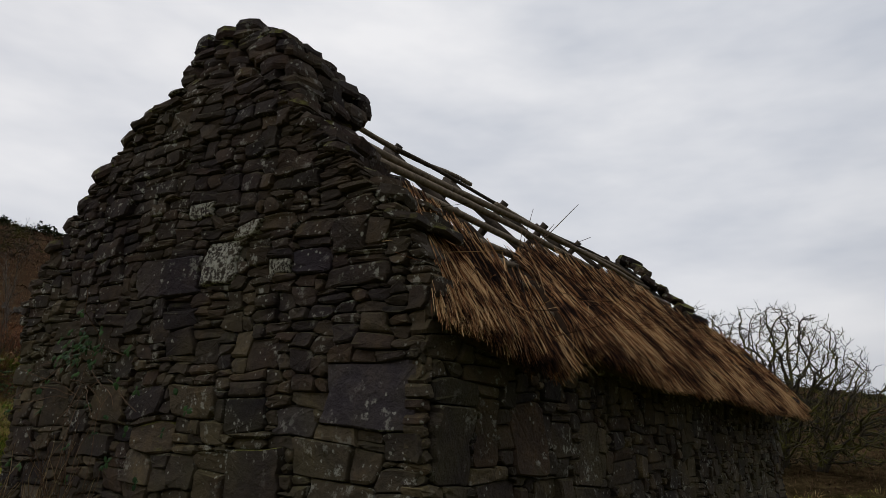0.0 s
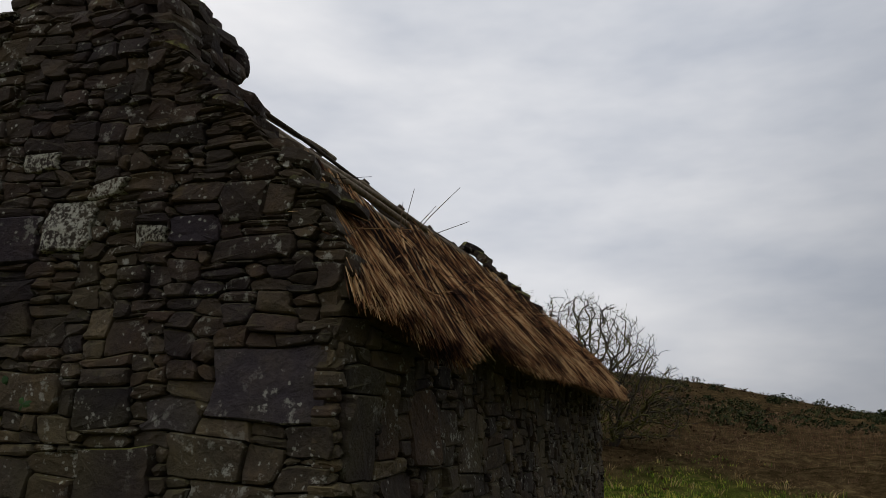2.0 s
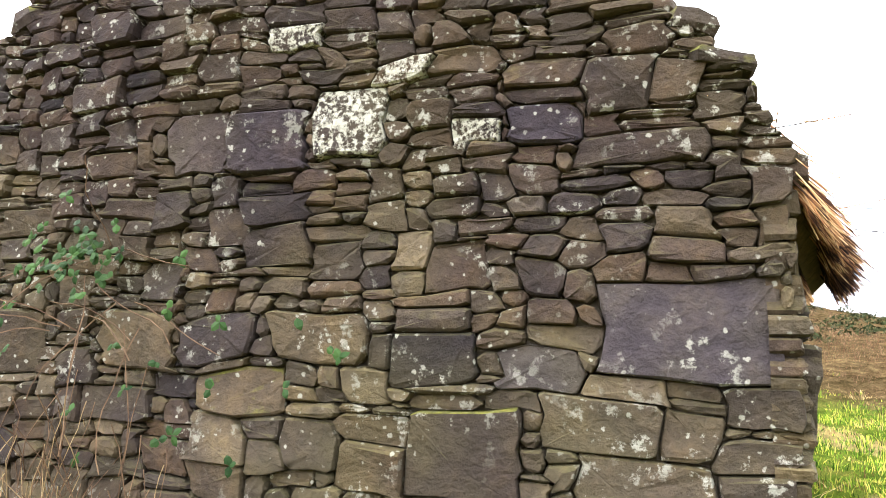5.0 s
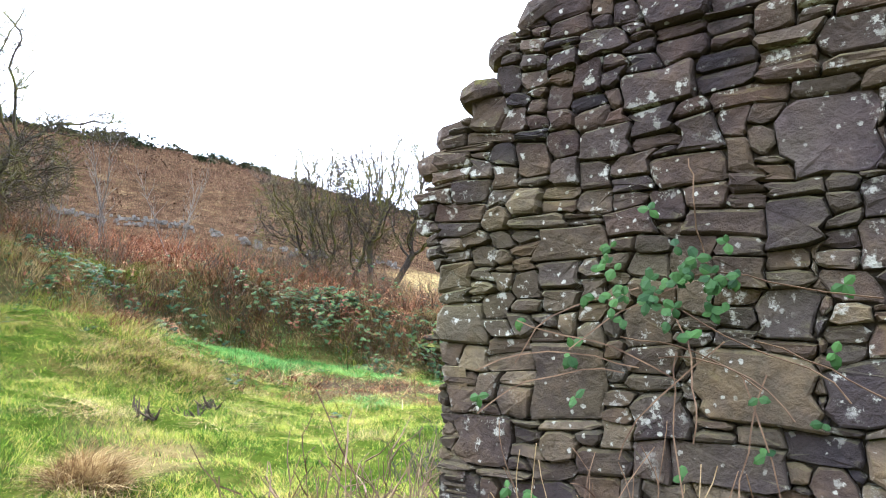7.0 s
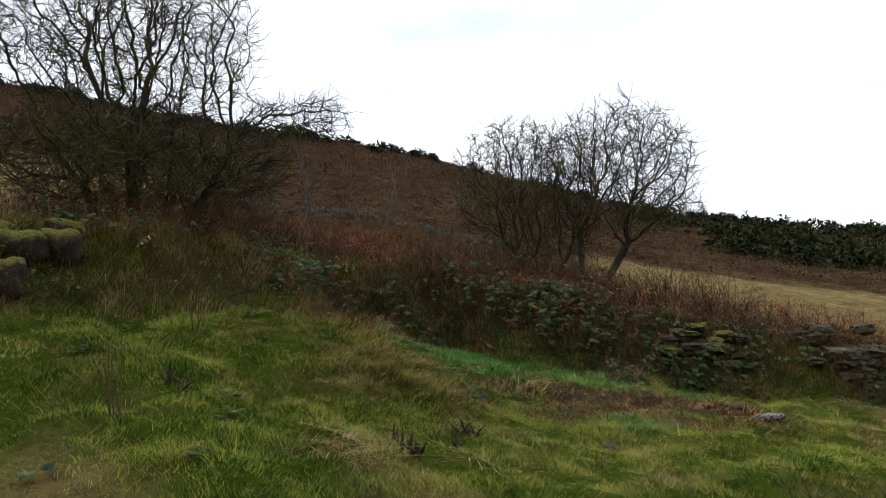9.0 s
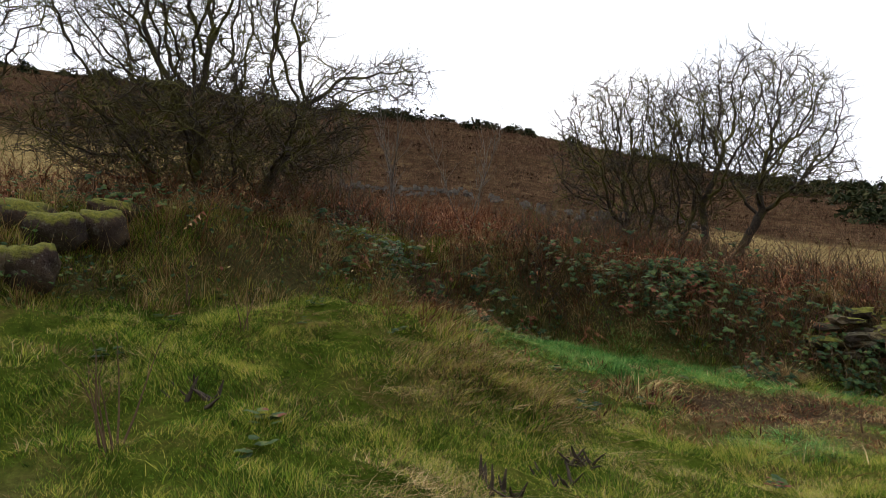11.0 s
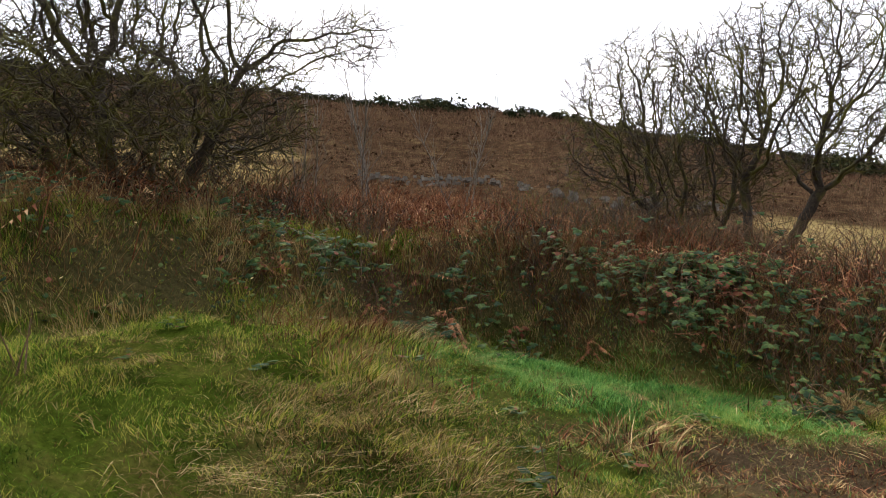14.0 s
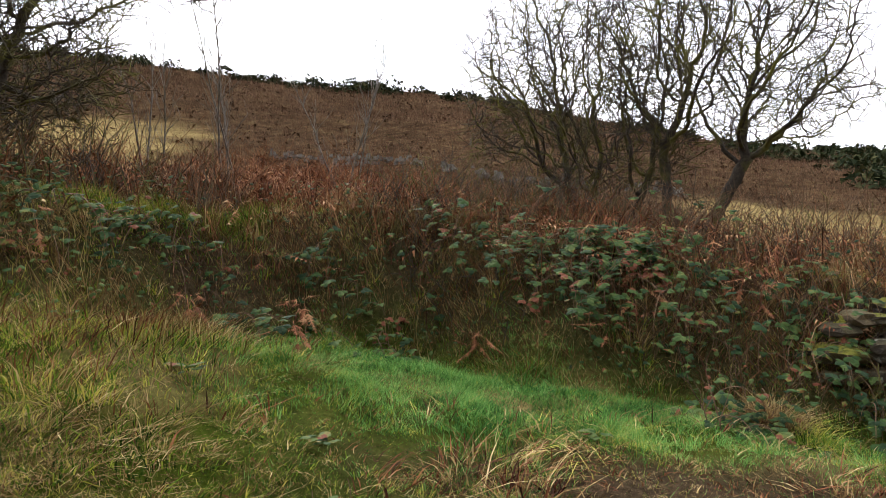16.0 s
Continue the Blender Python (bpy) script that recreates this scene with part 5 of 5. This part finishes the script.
def brambles():
    for x, y, w, t, c, n, label in [(-6.7, 17.9, 0.95, 0.75, 56, 420, "dark green bramble thicket hanging over the bank"), (-5.8, 17.6, 0.8, 0.6, 34, 220, "bramble with glossy leaves and bare red canes"), (-7.8, 18.3, 0.8, 0.7, 34, 150, "bramble tangled in dead bracken"), (-8.9, 16.6, 0.7, 0.5, 26, 120, "trailing bramble on the bank's edge"), (-9.6, 15.2, 0.7, 0.5, 26, 120, "bramble sprawling over dead grass"), (-10.2, 13.9, 0.6, 0.45, 22, 80, "small bramble on the grassy bank"), (-4.4, 17.4, 0.7, 0.5, 26, 100, "bramble beside tumbled stones"), (-5.0, 16.0, 0.5, 0.35, 20, 70, "low bramble mound under the bank"), (-2.8, 17.8, 0.8, 0.5, 26, 90, "bramble over tumbled wall stones"), (-11.7, 12.2, 0.6, 0.45, 22, 60, "bramble between mossy stones"), (-12.9, 12.7, 0.9, 0.7, 30, 110, "bramble under the hawthorn"), (-6.1, 18.6, 0.9, 0.7, 30, 120, "bramble at the bank's top"), (-3.9, 17.0, 0.5, 0.45, 24, 90, "bramble trailing over the tumbled field wall"), (-3.2, 17.2, 0.5, 0.4, 22, 80, "bramble at the tumbled wall's end"), (-1.2, 18.1, 0.7, 0.5, 24, 80, "bramble over collapsed wall stones")]:
        bramble(x, y, w, t, c, n, int(1000 + 37 * abs(x) + 11 * y), label)


def bank_leaves():
    """Loose leaves caught all over the bank: green bramble sprays and brown litter."""
    rng = random.Random(85)
    for name, mat, label, count, patch in (("bank_foliage", BRAMBLE_LEAF, "scattered bramble leaves over the bank", 5200, 2.0), ("leaf_litter", FERN, "rust-brown leaf litter caught on the bank", 600, 7.0), ("pale_litter", DEAD_GRASS, "bleached leaf scraps caught on the bank", 120, 4.0)):
        s = Soup()
        made = 0
        while made < count:
            az, q = rng.uniform(-22, 66), rng.random()
            r = table(az, BANK_FOOT) - 0.2 + 2.6 * q
            x, y = OX - r * math.sin(radians(az)), OY + r * math.cos(radians(az))
            if noise.noise((x * 0.9, y * 0.9, patch)) < 0.05 and rng.random() > 0.25:
                made += 0.34
                continue
            up = Vector((OX - x, OY - y, 0)).normalized() * rng.uniform(0.1, 0.9) + Vector((rng.uniform(-0.5, 0.5), rng.uniform(-0.5, 0.5), 1))
            up.normalize()
            d = Vector((rng.uniform(-1, 1), rng.uniform(-1, 1), rng.uniform(-0.8, 0.3)))
            p = Vector((x, y, ground(x, y) + rng.uniform(0.05, 0.38)))
            leaf(s, p, d - up * d.dot(up), rng.uniform(0.03, 0.07) * (1.0 if mat == BRAMBLE_LEAF else 0.6), rng, up)
            made += 1
        me = s.mesh(name)
        me.materials.append(mat)
        tagged(new(name, me), label, "leaves", kind="stuff")


def thicket(x, y, wide, tall, count, seed, label, mat=None):
    """A tangle of fine dead twigs."""
    rng = random.Random(seed)
    bush = tagged(new("thicket"), label, "thicket", "twiggy thickets")
    bush.location = (x, y, ground(x, y))
    z0 = bush.location.z
    s, out = Soup(), []
    for _ in range(count):
        a, q = rng.uniform(0, 2 * math.pi), wide * rng.random() ** 0.5
        px, py = math.cos(a) * q, math.sin(a) * q
        limb(s, Vector((px, py, ground(x + px, y + py) - z0 - 0.05)), Vector((rng.uniform(-0.6, 0.6), rng.uniform(-0.6, 0.6), 1)), tall * rng.uniform(0.5, 1.15), 0.0075, rng, 0, out, 0.28, 0.0, 3, 6)
    for p, v, r, t in out:
        if rng.random() < 0.6:
            limb(s, p, v + Vector((rng.uniform(-1, 1), rng.uniform(-1, 1), rng.uniform(-0.5, 0.6))), tall * rng.uniform(0.15, 0.4), 0.005, rng, 1, [], 0.3, 0.0, 3, 3)
    tagged(part("tangle", s, mat or TWIG, bush), kind="stuff")


def thickets():
    for x, y, w, t, c, label in [(-7.9, 19.2, 1.0, 0.9, 110, "dark twiggy thicket in the bank's hollow"), (-8.9, 18.2, 0.8, 0.8, 80, "tangled dead stems on the bank"), (-6.0, 19.6, 1.0, 0.9, 80, "twiggy undergrowth below the hawthorns"), (-4.2, 19.6, 1.1, 0.9, 80, "twiggy scrub beside the hawthorn"), (-12.3, 14.0, 1.3, 0.8, 110, "brown undergrowth at the hawthorn's foot"), (-11.0, 15.6, 1.0, 0.7, 80, "dead stems beside the hawthorn"), (-2.6, 19.0, 1.1, 0.8, 70, "brown scrub above tumbled stones"), (-13.8, 12.6, 0.9, 0.8, 60, "brown brush behind mossy stones"), (-7.2, 17.6, 0.7, 0.6, 60, "dead stems hanging down the bank"), (-5.2, 17.3, 0.8, 0.6, 70, "red-brown dead stems on the bank face"), (-13.6, 13.4, 1.2, 0.9, 90, "brown brush below the hawthorn"), (-8.3, 17.6, 0.6, 0.7, 70, "dark stems in the bank's hollow"), (-8.6, 19.9, 1.0, 1.1, 110, "dark twiggy scrub behind the bank"), (-7.3, 20.2, 1.0, 1.1, 120, "dark twiggy scrub round the hawthorn's foot"), (-6.1, 19.4, 0.9, 1.0, 100, "brown twiggy scrub under the hawthorns"), (-4.9, 19.4, 1.0, 1.0, 100, "brown twiggy scrub beside the forked hawthorn"), (-3.4, 20.0, 1.2, 1.1, 110, "brown twiggy scrub along the field"), (-11.6, 14.7, 1.0, 1.0, 110, "dark brush beneath mossy hawthorn branches"), (-10.9, 15.9, 0.9, 0.8, 90, "brown brush along the bank top"), (-3.7, 17.1, 0.7, 0.5, 90, "dark dead stems over tumbled stones"), (-2.9, 17.5, 0.7, 0.5, 80, "dark dead stems beside tumbled stones"), (-0.8, 18.1, 1.0, 0.6, 110, "dark dead stems over the collapsed wall")]:
        thicket(x, y, w, t, c, int(2000 + 31 * abs(x) + 7 * y), label, STEM if "red" in label or "brown" in label else None)


def clump(vs, ts, n0, x, y, z, wide, tall, count, rng, size):
    for _ in range(count):
        a, q, u = rng.uniform(0, 2 * math.pi), rng.random() ** 0.5, rng.random()
        px, py, pz = x + math.cos(a) * q * wide * (1 - 0.45 * u), y + math.sin(a) * q * wide * (1 - 0.45 * u), z + u * tall * (1 - 0.35 * q)
        for k in range(3):
            vs.append((px + rng.uniform(-size, size), py + rng.uniform(-size, size), pz + rng.uniform(-size, size)))
        ts.append((n0, n0 + 1, n0 + 2))
        n0 += 3
    return n0


def gorse():
    """Dark gorse along the skyline and over the lower hill."""
    rng = random.Random(91)
    vs, ts, n = [], [], 0
    for _ in range(230):
        az = rng.uniform(-22, 80)
        if noise.noise((az * 0.16, 1.0, 0.0)) < -0.22:
            continue
        r = rng.uniform(72, 80)
        x, y = OX - r * math.sin(radians(az)), OY + r * math.cos(radians(az))
        s = rng.uniform(0.5, 1.0) * (1.5 if rng.random() < 0.08 else 1)
        n = clump(vs, ts, n, x, y, ground(x, y) - 0.4, 1.7 * s, 1.6 * s, 150, rng, 0.26)
    for _ in range(150):
        az, r = rng.uniform(-26, 0), rng.uniform(42, 78)
        if az > -6 and r < 60:
            continue
        x, y = OX - r * math.sin(radians(az)), OY + r * math.cos(radians(az))
        n = clump(vs, ts, n, x, y, ground(x, y) - 0.3, rng.uniform(1.2, 2.6), rng.uniform(0.9, 1.8), 130, rng, 0.26)
    for _ in range(190):
        az, r = rng.uniform(-64, -24), 18 + 58 * rng.random()
        x, y = OX - r * math.sin(radians(az)), OY + r * math.cos(radians(az))
        if r < 36 + 6 * noise.noise((x * 0.2, y * 0.2, 0)):
            continue
        n = clump(vs, ts, n, x, y, ground(x, y) - 0.3, rng.uniform(0.8, 2.2), rng.uniform(0.5, 1.2), 170, rng, 0.15)
    me = quick_mesh("gorse", np.array(vs), np.array(ts))
    me.materials.append(GORSE)
    tagged(new("gorse", me), "dark gorse scrub along the hill's skyline", "scrub", kind="stuff")


# ---- stones and litter ----
def boulder(x, y, w, d, h, seed, mat, label, turn=0.0, lift=0.0, name="boulder", group="tumbled stones", rough=0.22, smooth=True):
    rng = random.Random(seed)
    bm = bmesh.new()
    bmesh.ops.create_icosphere(bm, subdivisions=3 if smooth else 2, radius=1.0)
    for v in bm.verts:
        p = v.co
        m = max(abs(p.x), abs(p.y), abs(p.z))
        k = (0.62 + 0.38 / m * 0.9) * (1 + rough * noise.noise((p.x * 1.3 + seed, p.y * 1.6, p.z * 1.6)) + 0.13 * noise.noise((p.x * 3.4 + seed, p.y * 3.4, p.z * 3.4)) + 0.06 * noise.noise((p.x * 7 + seed, p.y * 7, p.z * 7)))
        v.co = Vector((p.x * w / 2 * k, p.y * d / 2 * k, p.z * h / 2 * k))
    me = bpy.data.meshes.new(name)
    bm.to_mesh(me)
    bm.free()
    me.polygons.foreach_set("use_smooth", [smooth] * len(me.polygons))
    me.materials.append(mat)
    ob = tagged(new(name, me), label, "stone", group)
    ob.matrix_world = pose(x, y, ground(x, y) + h * 0.32 + lift, rng.uniform(-8, 8), rng.uniform(-8, 8), turn + rng.uniform(-15, 15))


def stones_about():
    for x, y, w, d, h, lift in [(-11.72, 10.32, 0.5, 0.5, 0.5, 0.0), (-11.95, 10.78, 0.6, 0.45, 0.45, 0.0), (-11.72, 11.15, 0.5, 0.45, 0.5, -0.02), (-12.35, 10.7, 0.65, 0.5, 0.4, 0.0), (-11.95, 11.5, 0.5, 0.4, 0.30, 0.0), (-12.0, 10.05, 0.6, 0.5, 0.42, -0.02)]:
        boulder(x, y, w, d, h, int(100 + 13 * abs(x) + 7 * y), STONE_DEEP_MOSS, "boulder under thick yellow-green moss", 20, lift, rough=0.3)
    rng = random.Random(95)
    # tumbled field wall at the foot of the bank
    for k in range(22):
        t = k / 21
        x, y = -4.3 + 1.5 * t + rng.uniform(-0.1, 0.1), 17.05 + 0.35 * t + rng.uniform(-0.15, 0.25)
        boulder(x, y, rng.uniform(0.28, 0.55), rng.uniform(0.25, 0.4), rng.uniform(0.10, 0.2), 300 + k, STONE_DEEP_MOSS if k % 3 == 0 else STONE, "flat grey stone of a tumbled field wall", 10, rng.uniform(-0.05, 0.5) * (1 - abs(t - 0.4)), rough=0.5, smooth=False)
    for k in range(30):
        t = k / 29
        x, y = -1.6 + 1.7 * t + rng.uniform(-0.15, 0.15), 18.2 + rng.uniform(-0.3, 0.4)
        boulder(x, y, rng.uniform(0.3, 0.6), rng.uniform(0.25, 0.45), rng.uniform(0.14, 0.28), 400 + k, STONE, "grey stone of a collapsed wall", 0, rng.uniform(0.0, 0.55) * (1 - abs(t - 0.5) * 1.4), rough=0.5, smooth=False)
    boulder(-3.2, 13.95, 0.42, 0.25, 0.10, 555, STONE_PALE, "flat pale stone on bare soil", 15)
    boulder(-3.5, 14.6, 0.3, 0.22, 0.09, 556, STONE, "flat stone on bare soil", 40)
    # broken wall across the hillside
    far = Soup()
    for k in range(300):
        az = rng.uniform(4, 33)
        r = 30 + 3.5 * noise.noise((az * 0.1, 0, 0)) + rng.uniform(-0.5, 0.5)
        if noise.noise((az * 0.5, 4.0, 0)) < -0.15:
            continue
        x, y = OX - r * math.sin(radians(az)), OY + r * math.cos(radians(az))
        z = ground(x, y) + rng.uniform(0.0, 0.3)
        w, h = rng.uniform(0.06, 0.13), rng.uniform(0.04, 0.08)
        ring = [Vector((math.cos(a) * w * rng.uniform(0.7, 1.2), math.sin(a) * w * rng.uniform(0.7, 1.2), 0)) for a in (0, 1.3, 2.5, 3.7, 5.0)]
        c = Vector((x, y, z))
        far.add([c + q - Vector((0, 0, h)) for q in ring] + [c + q * 0.8 + Vector((0, 0, h)) for q in ring], [(i, (i + 1) % 5, 5 + (i + 1) % 5, 5 + i) for i in range(5)] + [(5, 6, 7, 8, 9)])
    me = far.mesh("hill_wall")
    me.materials.append(HILL_STONE)
    tagged(new("hill_wall", me), "broken dry-stone wall across the hillside", "stone wall", kind="stuff")


def dead_weed(x, y, tall, seed, label, thick=0.008, mat=None):
    rng = random.Random(seed)
    weed = tagged(new("dead_weed"), label, "dead plant", "dead weeds")
    weed.location = (x, y, ground(x, y) - 0.03)
    s, out = Soup(), []
    for _ in range(rng.randint(2, 4)):
        limb(s, Vector((rng.uniform(-0.04, 0.04), rng.uniform(-0.04, 0.04), 0)), Vector((rng.uniform(-0.4, 0.4), rng.uniform(-0.4, 0.4), 1)), tall * rng.uniform(0.6, 1), thick, rng, 0, out, 0.12, 0.04, 4)
    tops = []
    for p, v, r, t in out:
        if t > 0.35:
            limb(s, p, v + Vector((rng.uniform(-0.8, 0.8), rng.uniform(-0.8, 0.8), 0.4)), tall * rng.uniform(0.08, 0.28), thick * 0.4, rng, 1, tops, 0.2, 0.05, 3, 3)
    part("stem", s, mat or STEM, weed)


def stump(x, y, seed, label):
    rng = random.Random(seed)
    ob = tagged(new("burnt_stump"), label, "stump", "burnt stumps")
    ob.location = (x, y, ground(x, y) - 0.04)
    for _ in range(14):
        s = Soup()
        limb(s, Vector((rng.uniform(-0.14, 0.14), rng.uniform(-0.1, 0.1), 0)), Vector((rng.uniform(-1, 1), rng.uniform(-0.8, 0.8), 0.6)), rng.uniform(0.12, 0.24), rng.uniform(0.012, 0.028), rng, 0, [], 0.2, 0.0, 5, 3)
        part("charred_stem", s, TIMBER, ob)


def dead_fern(x, y, reach, seed):
    """A clump of orange-brown dead fern fronds."""
    rng = np.random.default_rng(seed)
    ob = tagged(new("dead_fern"), "orange-brown dead fern fronds drooping on the bank", "fern", "dead ferns")
    ob.location = (x, y, ground(x, y))
    out = np.array([OX - x, OY - y])
    out /= np.linalg.norm(out)
    for _ in range(9):
        v, t = [], []
        a = rng.uniform(-1.2, 1.2)
        d = np.array([out[0] * math.cos(a) - out[1] * math.sin(a), out[0] * math.sin(a) + out[1] * math.cos(a)]) * reach * rng.uniform(0.3, 0.75)
        base = np.array([rng.uniform(-0.1, 0.1), rng.uniform(-0.1, 0.1), rng.uniform(0.05, 0.35)])
        frond_soup(v, t, 0, base, base + np.array([d[0], d[1], rng.uniform(-0.3, 0.1)]), rng, 10, 0.075)
        me = quick_mesh("frond", np.array(v), np.array(t))
        part("frond", me, FERN, ob)


def litter():
    for i, (x, y, t) in enumerate([(-8.9, 8.7, 0.75), (-8.8, 8.6, 0.6), (-9.9, 8.2, 0.55), (-6.7, 12.6, 0.5), (-10.6, 11.2, 0.6), (-4.3, 13.6, 0.4), (-5.2, 15.6, 0.5), (-9.6, 10.8, 0.45)]):
        dead_weed(x, y, t, 500 + i, "dead upright weed stalk in grass")
    stump(-8.88, 9.4, 520, "black burnt root stump in grass")
    stump(-6.7, 10.45, 521, "black burnt heather stump beside dead grass")
    stump(-6.92, 9.85, 522, "small black burnt stump in grass")
    stump(-6.66, 10.9, 523, "dark heap of burnt stems in grass")
    dead_fern(-9.5, 14.75, 0.5, 601)
    dead_fern(-9.15, 15.95, 0.4, 602)
    dead_fern(-6.25, 17.0, 0.55, 603)
    dead_fern(-5.9, 17.4, 0.6, 604)
    dead_fern(-7.6, 17.0, 0.45, 605)
    dead_fern(-8.7, 15.2, 0.35, 606)
    dead_fern(-4.9, 17.5, 0.5, 607)
    dead_fern(-10.0, 13.6, 0.4, 608)
    # runners and dead canes at the foot of the gable
    rng = random.Random(97)
    for i in range(24):
        u = rng.uniform(-4.5, -0.2) if i < 16 else rng.uniform(-4.6, -2.6)
        w = HOUSE @ Vector((u, -rng.uniform(0.15, 0.55), 0))
        dead_weed(w.x, w.y, rng.uniform(0.6, 1.2) * (1.0 if u < -2.6 else 0.6), 540 + i, "dry cane against the gable's foot", 0.006, DRY_CANE if i % 2 else None)
    for i in range(9):
        w = HOUSE @ Vector((rng.uniform(-5.0, -4.0), rng.uniform(-0.9, 0.2), 0))
        thicket(w.x, w.y, 0.3, rng.uniform(0.5, 1.0), 16, 560 + i, "dry bramble canes by the wall corner", STEM)
    for x, y in ((-3.5, 9.6), (-3.2, 9.2), (-3.8, 8.9)):
        thicket(x, y, 0.45, 0.45, 60, int(700 + 10 * abs(x + y)), "dark twiggy heap of dead brambles by the wall")
    for x, y in ((0.75, 5.0), (1.2, 5.6), (1.7, 6.6), (2.6, 7.6)):
        dead_weed(x, y, 0.9, int(590 + 10 * x), "dead stalk beside the long wall", 0.004)


def wall_creeper():
    """A straggle of bramble leaves and runners on the gable face."""
    rng = random.Random(99)
    plant = tagged(new("wall_creeper"), "green bramble sprig rooted in the gable wall", "creeper")
    plant.matrix_world = HOUSE @ pose(-3.3, -0.1, 2.05)
    leaves = Soup()
    for k in range(16):
        a = rng.uniform(0, 2 * math.pi)
        p = Vector((rng.uniform(-0.3, 0.6), 0.02, rng.uniform(-0.4, 0.1)))
        v = Vector((math.cos(a), -0.25, math.sin(a) * 0.7))
        pts = [p.copy()]
        for j in range(7):
            v = (v + Vector((rng.uniform(-0.3, 0.3), rng.uniform(-0.1, 0.1), rng.uniform(-0.35, 0.15)))).normalized()
            p = p + v * rng.uniform(0.06, 0.14)
            p.y = min(0.0, max(-0.16, p.y))
            pts.append(p.copy())
        runner = Soup()
        tube(runner, pts, [0.0035] * len(pts), 3)
        part("runner", runner, STEM, plant)
    for k in range(62):
        c = rng.random() < 0.6
        p = Vector((rng.gauss(0.05, 0.17) if c else rng.uniform(-0.9, 1.6), rng.uniform(-0.14, -0.03), rng.gauss(0.0, 0.09) if c else rng.uniform(-0.95, 0.05)))
        up = Vector((rng.uniform(-0.4, 0.4), -1, rng.uniform(0, 0.7))).normalized()
        for w in (-1.3, 0, 1.3):
            leaf(leaves, p, Matrix.Rotation(w + rng.uniform(-0.3, 0.3), 3, up) @ Vector((rng.uniform(-1, 1), 0, rng.uniform(-0.6, 0.6))), rng.uniform(0.035, 0.06), rng, up)
    tagged(part("foliage", leaves, IVY_LEAF, plant), kind="stuff")


def straws():
    """Long loose canes poking out of the thatch."""
    rng = random.Random(98)
    s = Soup()
    a = HOUSE @ roof_point(2.2, 2.1)
    for d, ln in ((Vector((0.75, 0.1, 0.9)), 0.9), (Vector((0.75, 0.3, 0.45)), 0.9), (Vector((0.2, 0.2, 0.8)), 0.7), (Vector((0.5, 0.1, 0.7)), 0.6), (Vector((0.1, 0.3, 0.7)), 0.6)):
        d.normalize()
        tube(s, [a, a + d * ln * 0.5 + Vector((0, 0, 0.03)), a + d * ln], [0.006, 0.005, 0.003], 4)
    ob = part("loose_cane", s, STEM, None)
    tagged(ob, "long dry canes poking from the torn thatch", "cane", kind="stuff")


def dock_leaves():
    """Low rosettes of broad green leaves in the turf."""
    rng = random.Random(171)
    spots = [(-8.31, 9.36), (-8.1, 9.0), (-9.3, 11.4), (-9.6, 12.0), (-8.6, 11.9), (-7.9, 8.1), (-8.6, 7.7), (-7.0, 12.9), (-6.8, 12.4), (-6.4, 13.4), (-5.2, 11.5), (-10.3, 10.6), (-9.9, 9.6), (-7.3, 13.4), (-6.0, 14.9), (-8.2, 13.3), (-9.1, 13.2), (-10.4, 12.0)]
    for x, y in spots:
        plant = tagged(new("dock_plant"), "low rosette of broad green leaves in turf", "plant", "leafy weeds")
        plant.location = (x, y, ground(x, y))
        for _ in range(rng.randint(6, 11)):
            s = Soup()
            a = rng.uniform(0, 2 * math.pi)
            d = Vector((math.cos(a), math.sin(a), rng.uniform(0.0, 0.5))).normalized()
            up = (Vector((0, 0, 1)) - d * d.z).normalized()
            leaf(s, Vector((math.cos(a) * 0.03, math.sin(a) * 0.03, rng.uniform(0.03, 0.10))), d, rng.uniform(0.06, 0.13), rng, up)
            part("leaf", s, BRAMBLE_LEAF, plant)


trees()
dock_leaves()
thickets()
brambles()
bank_leaves()
bracken()
gorse()
grasses()
swards()
tussocks()
stones_about()
litter()
wall_creeper()
straws()
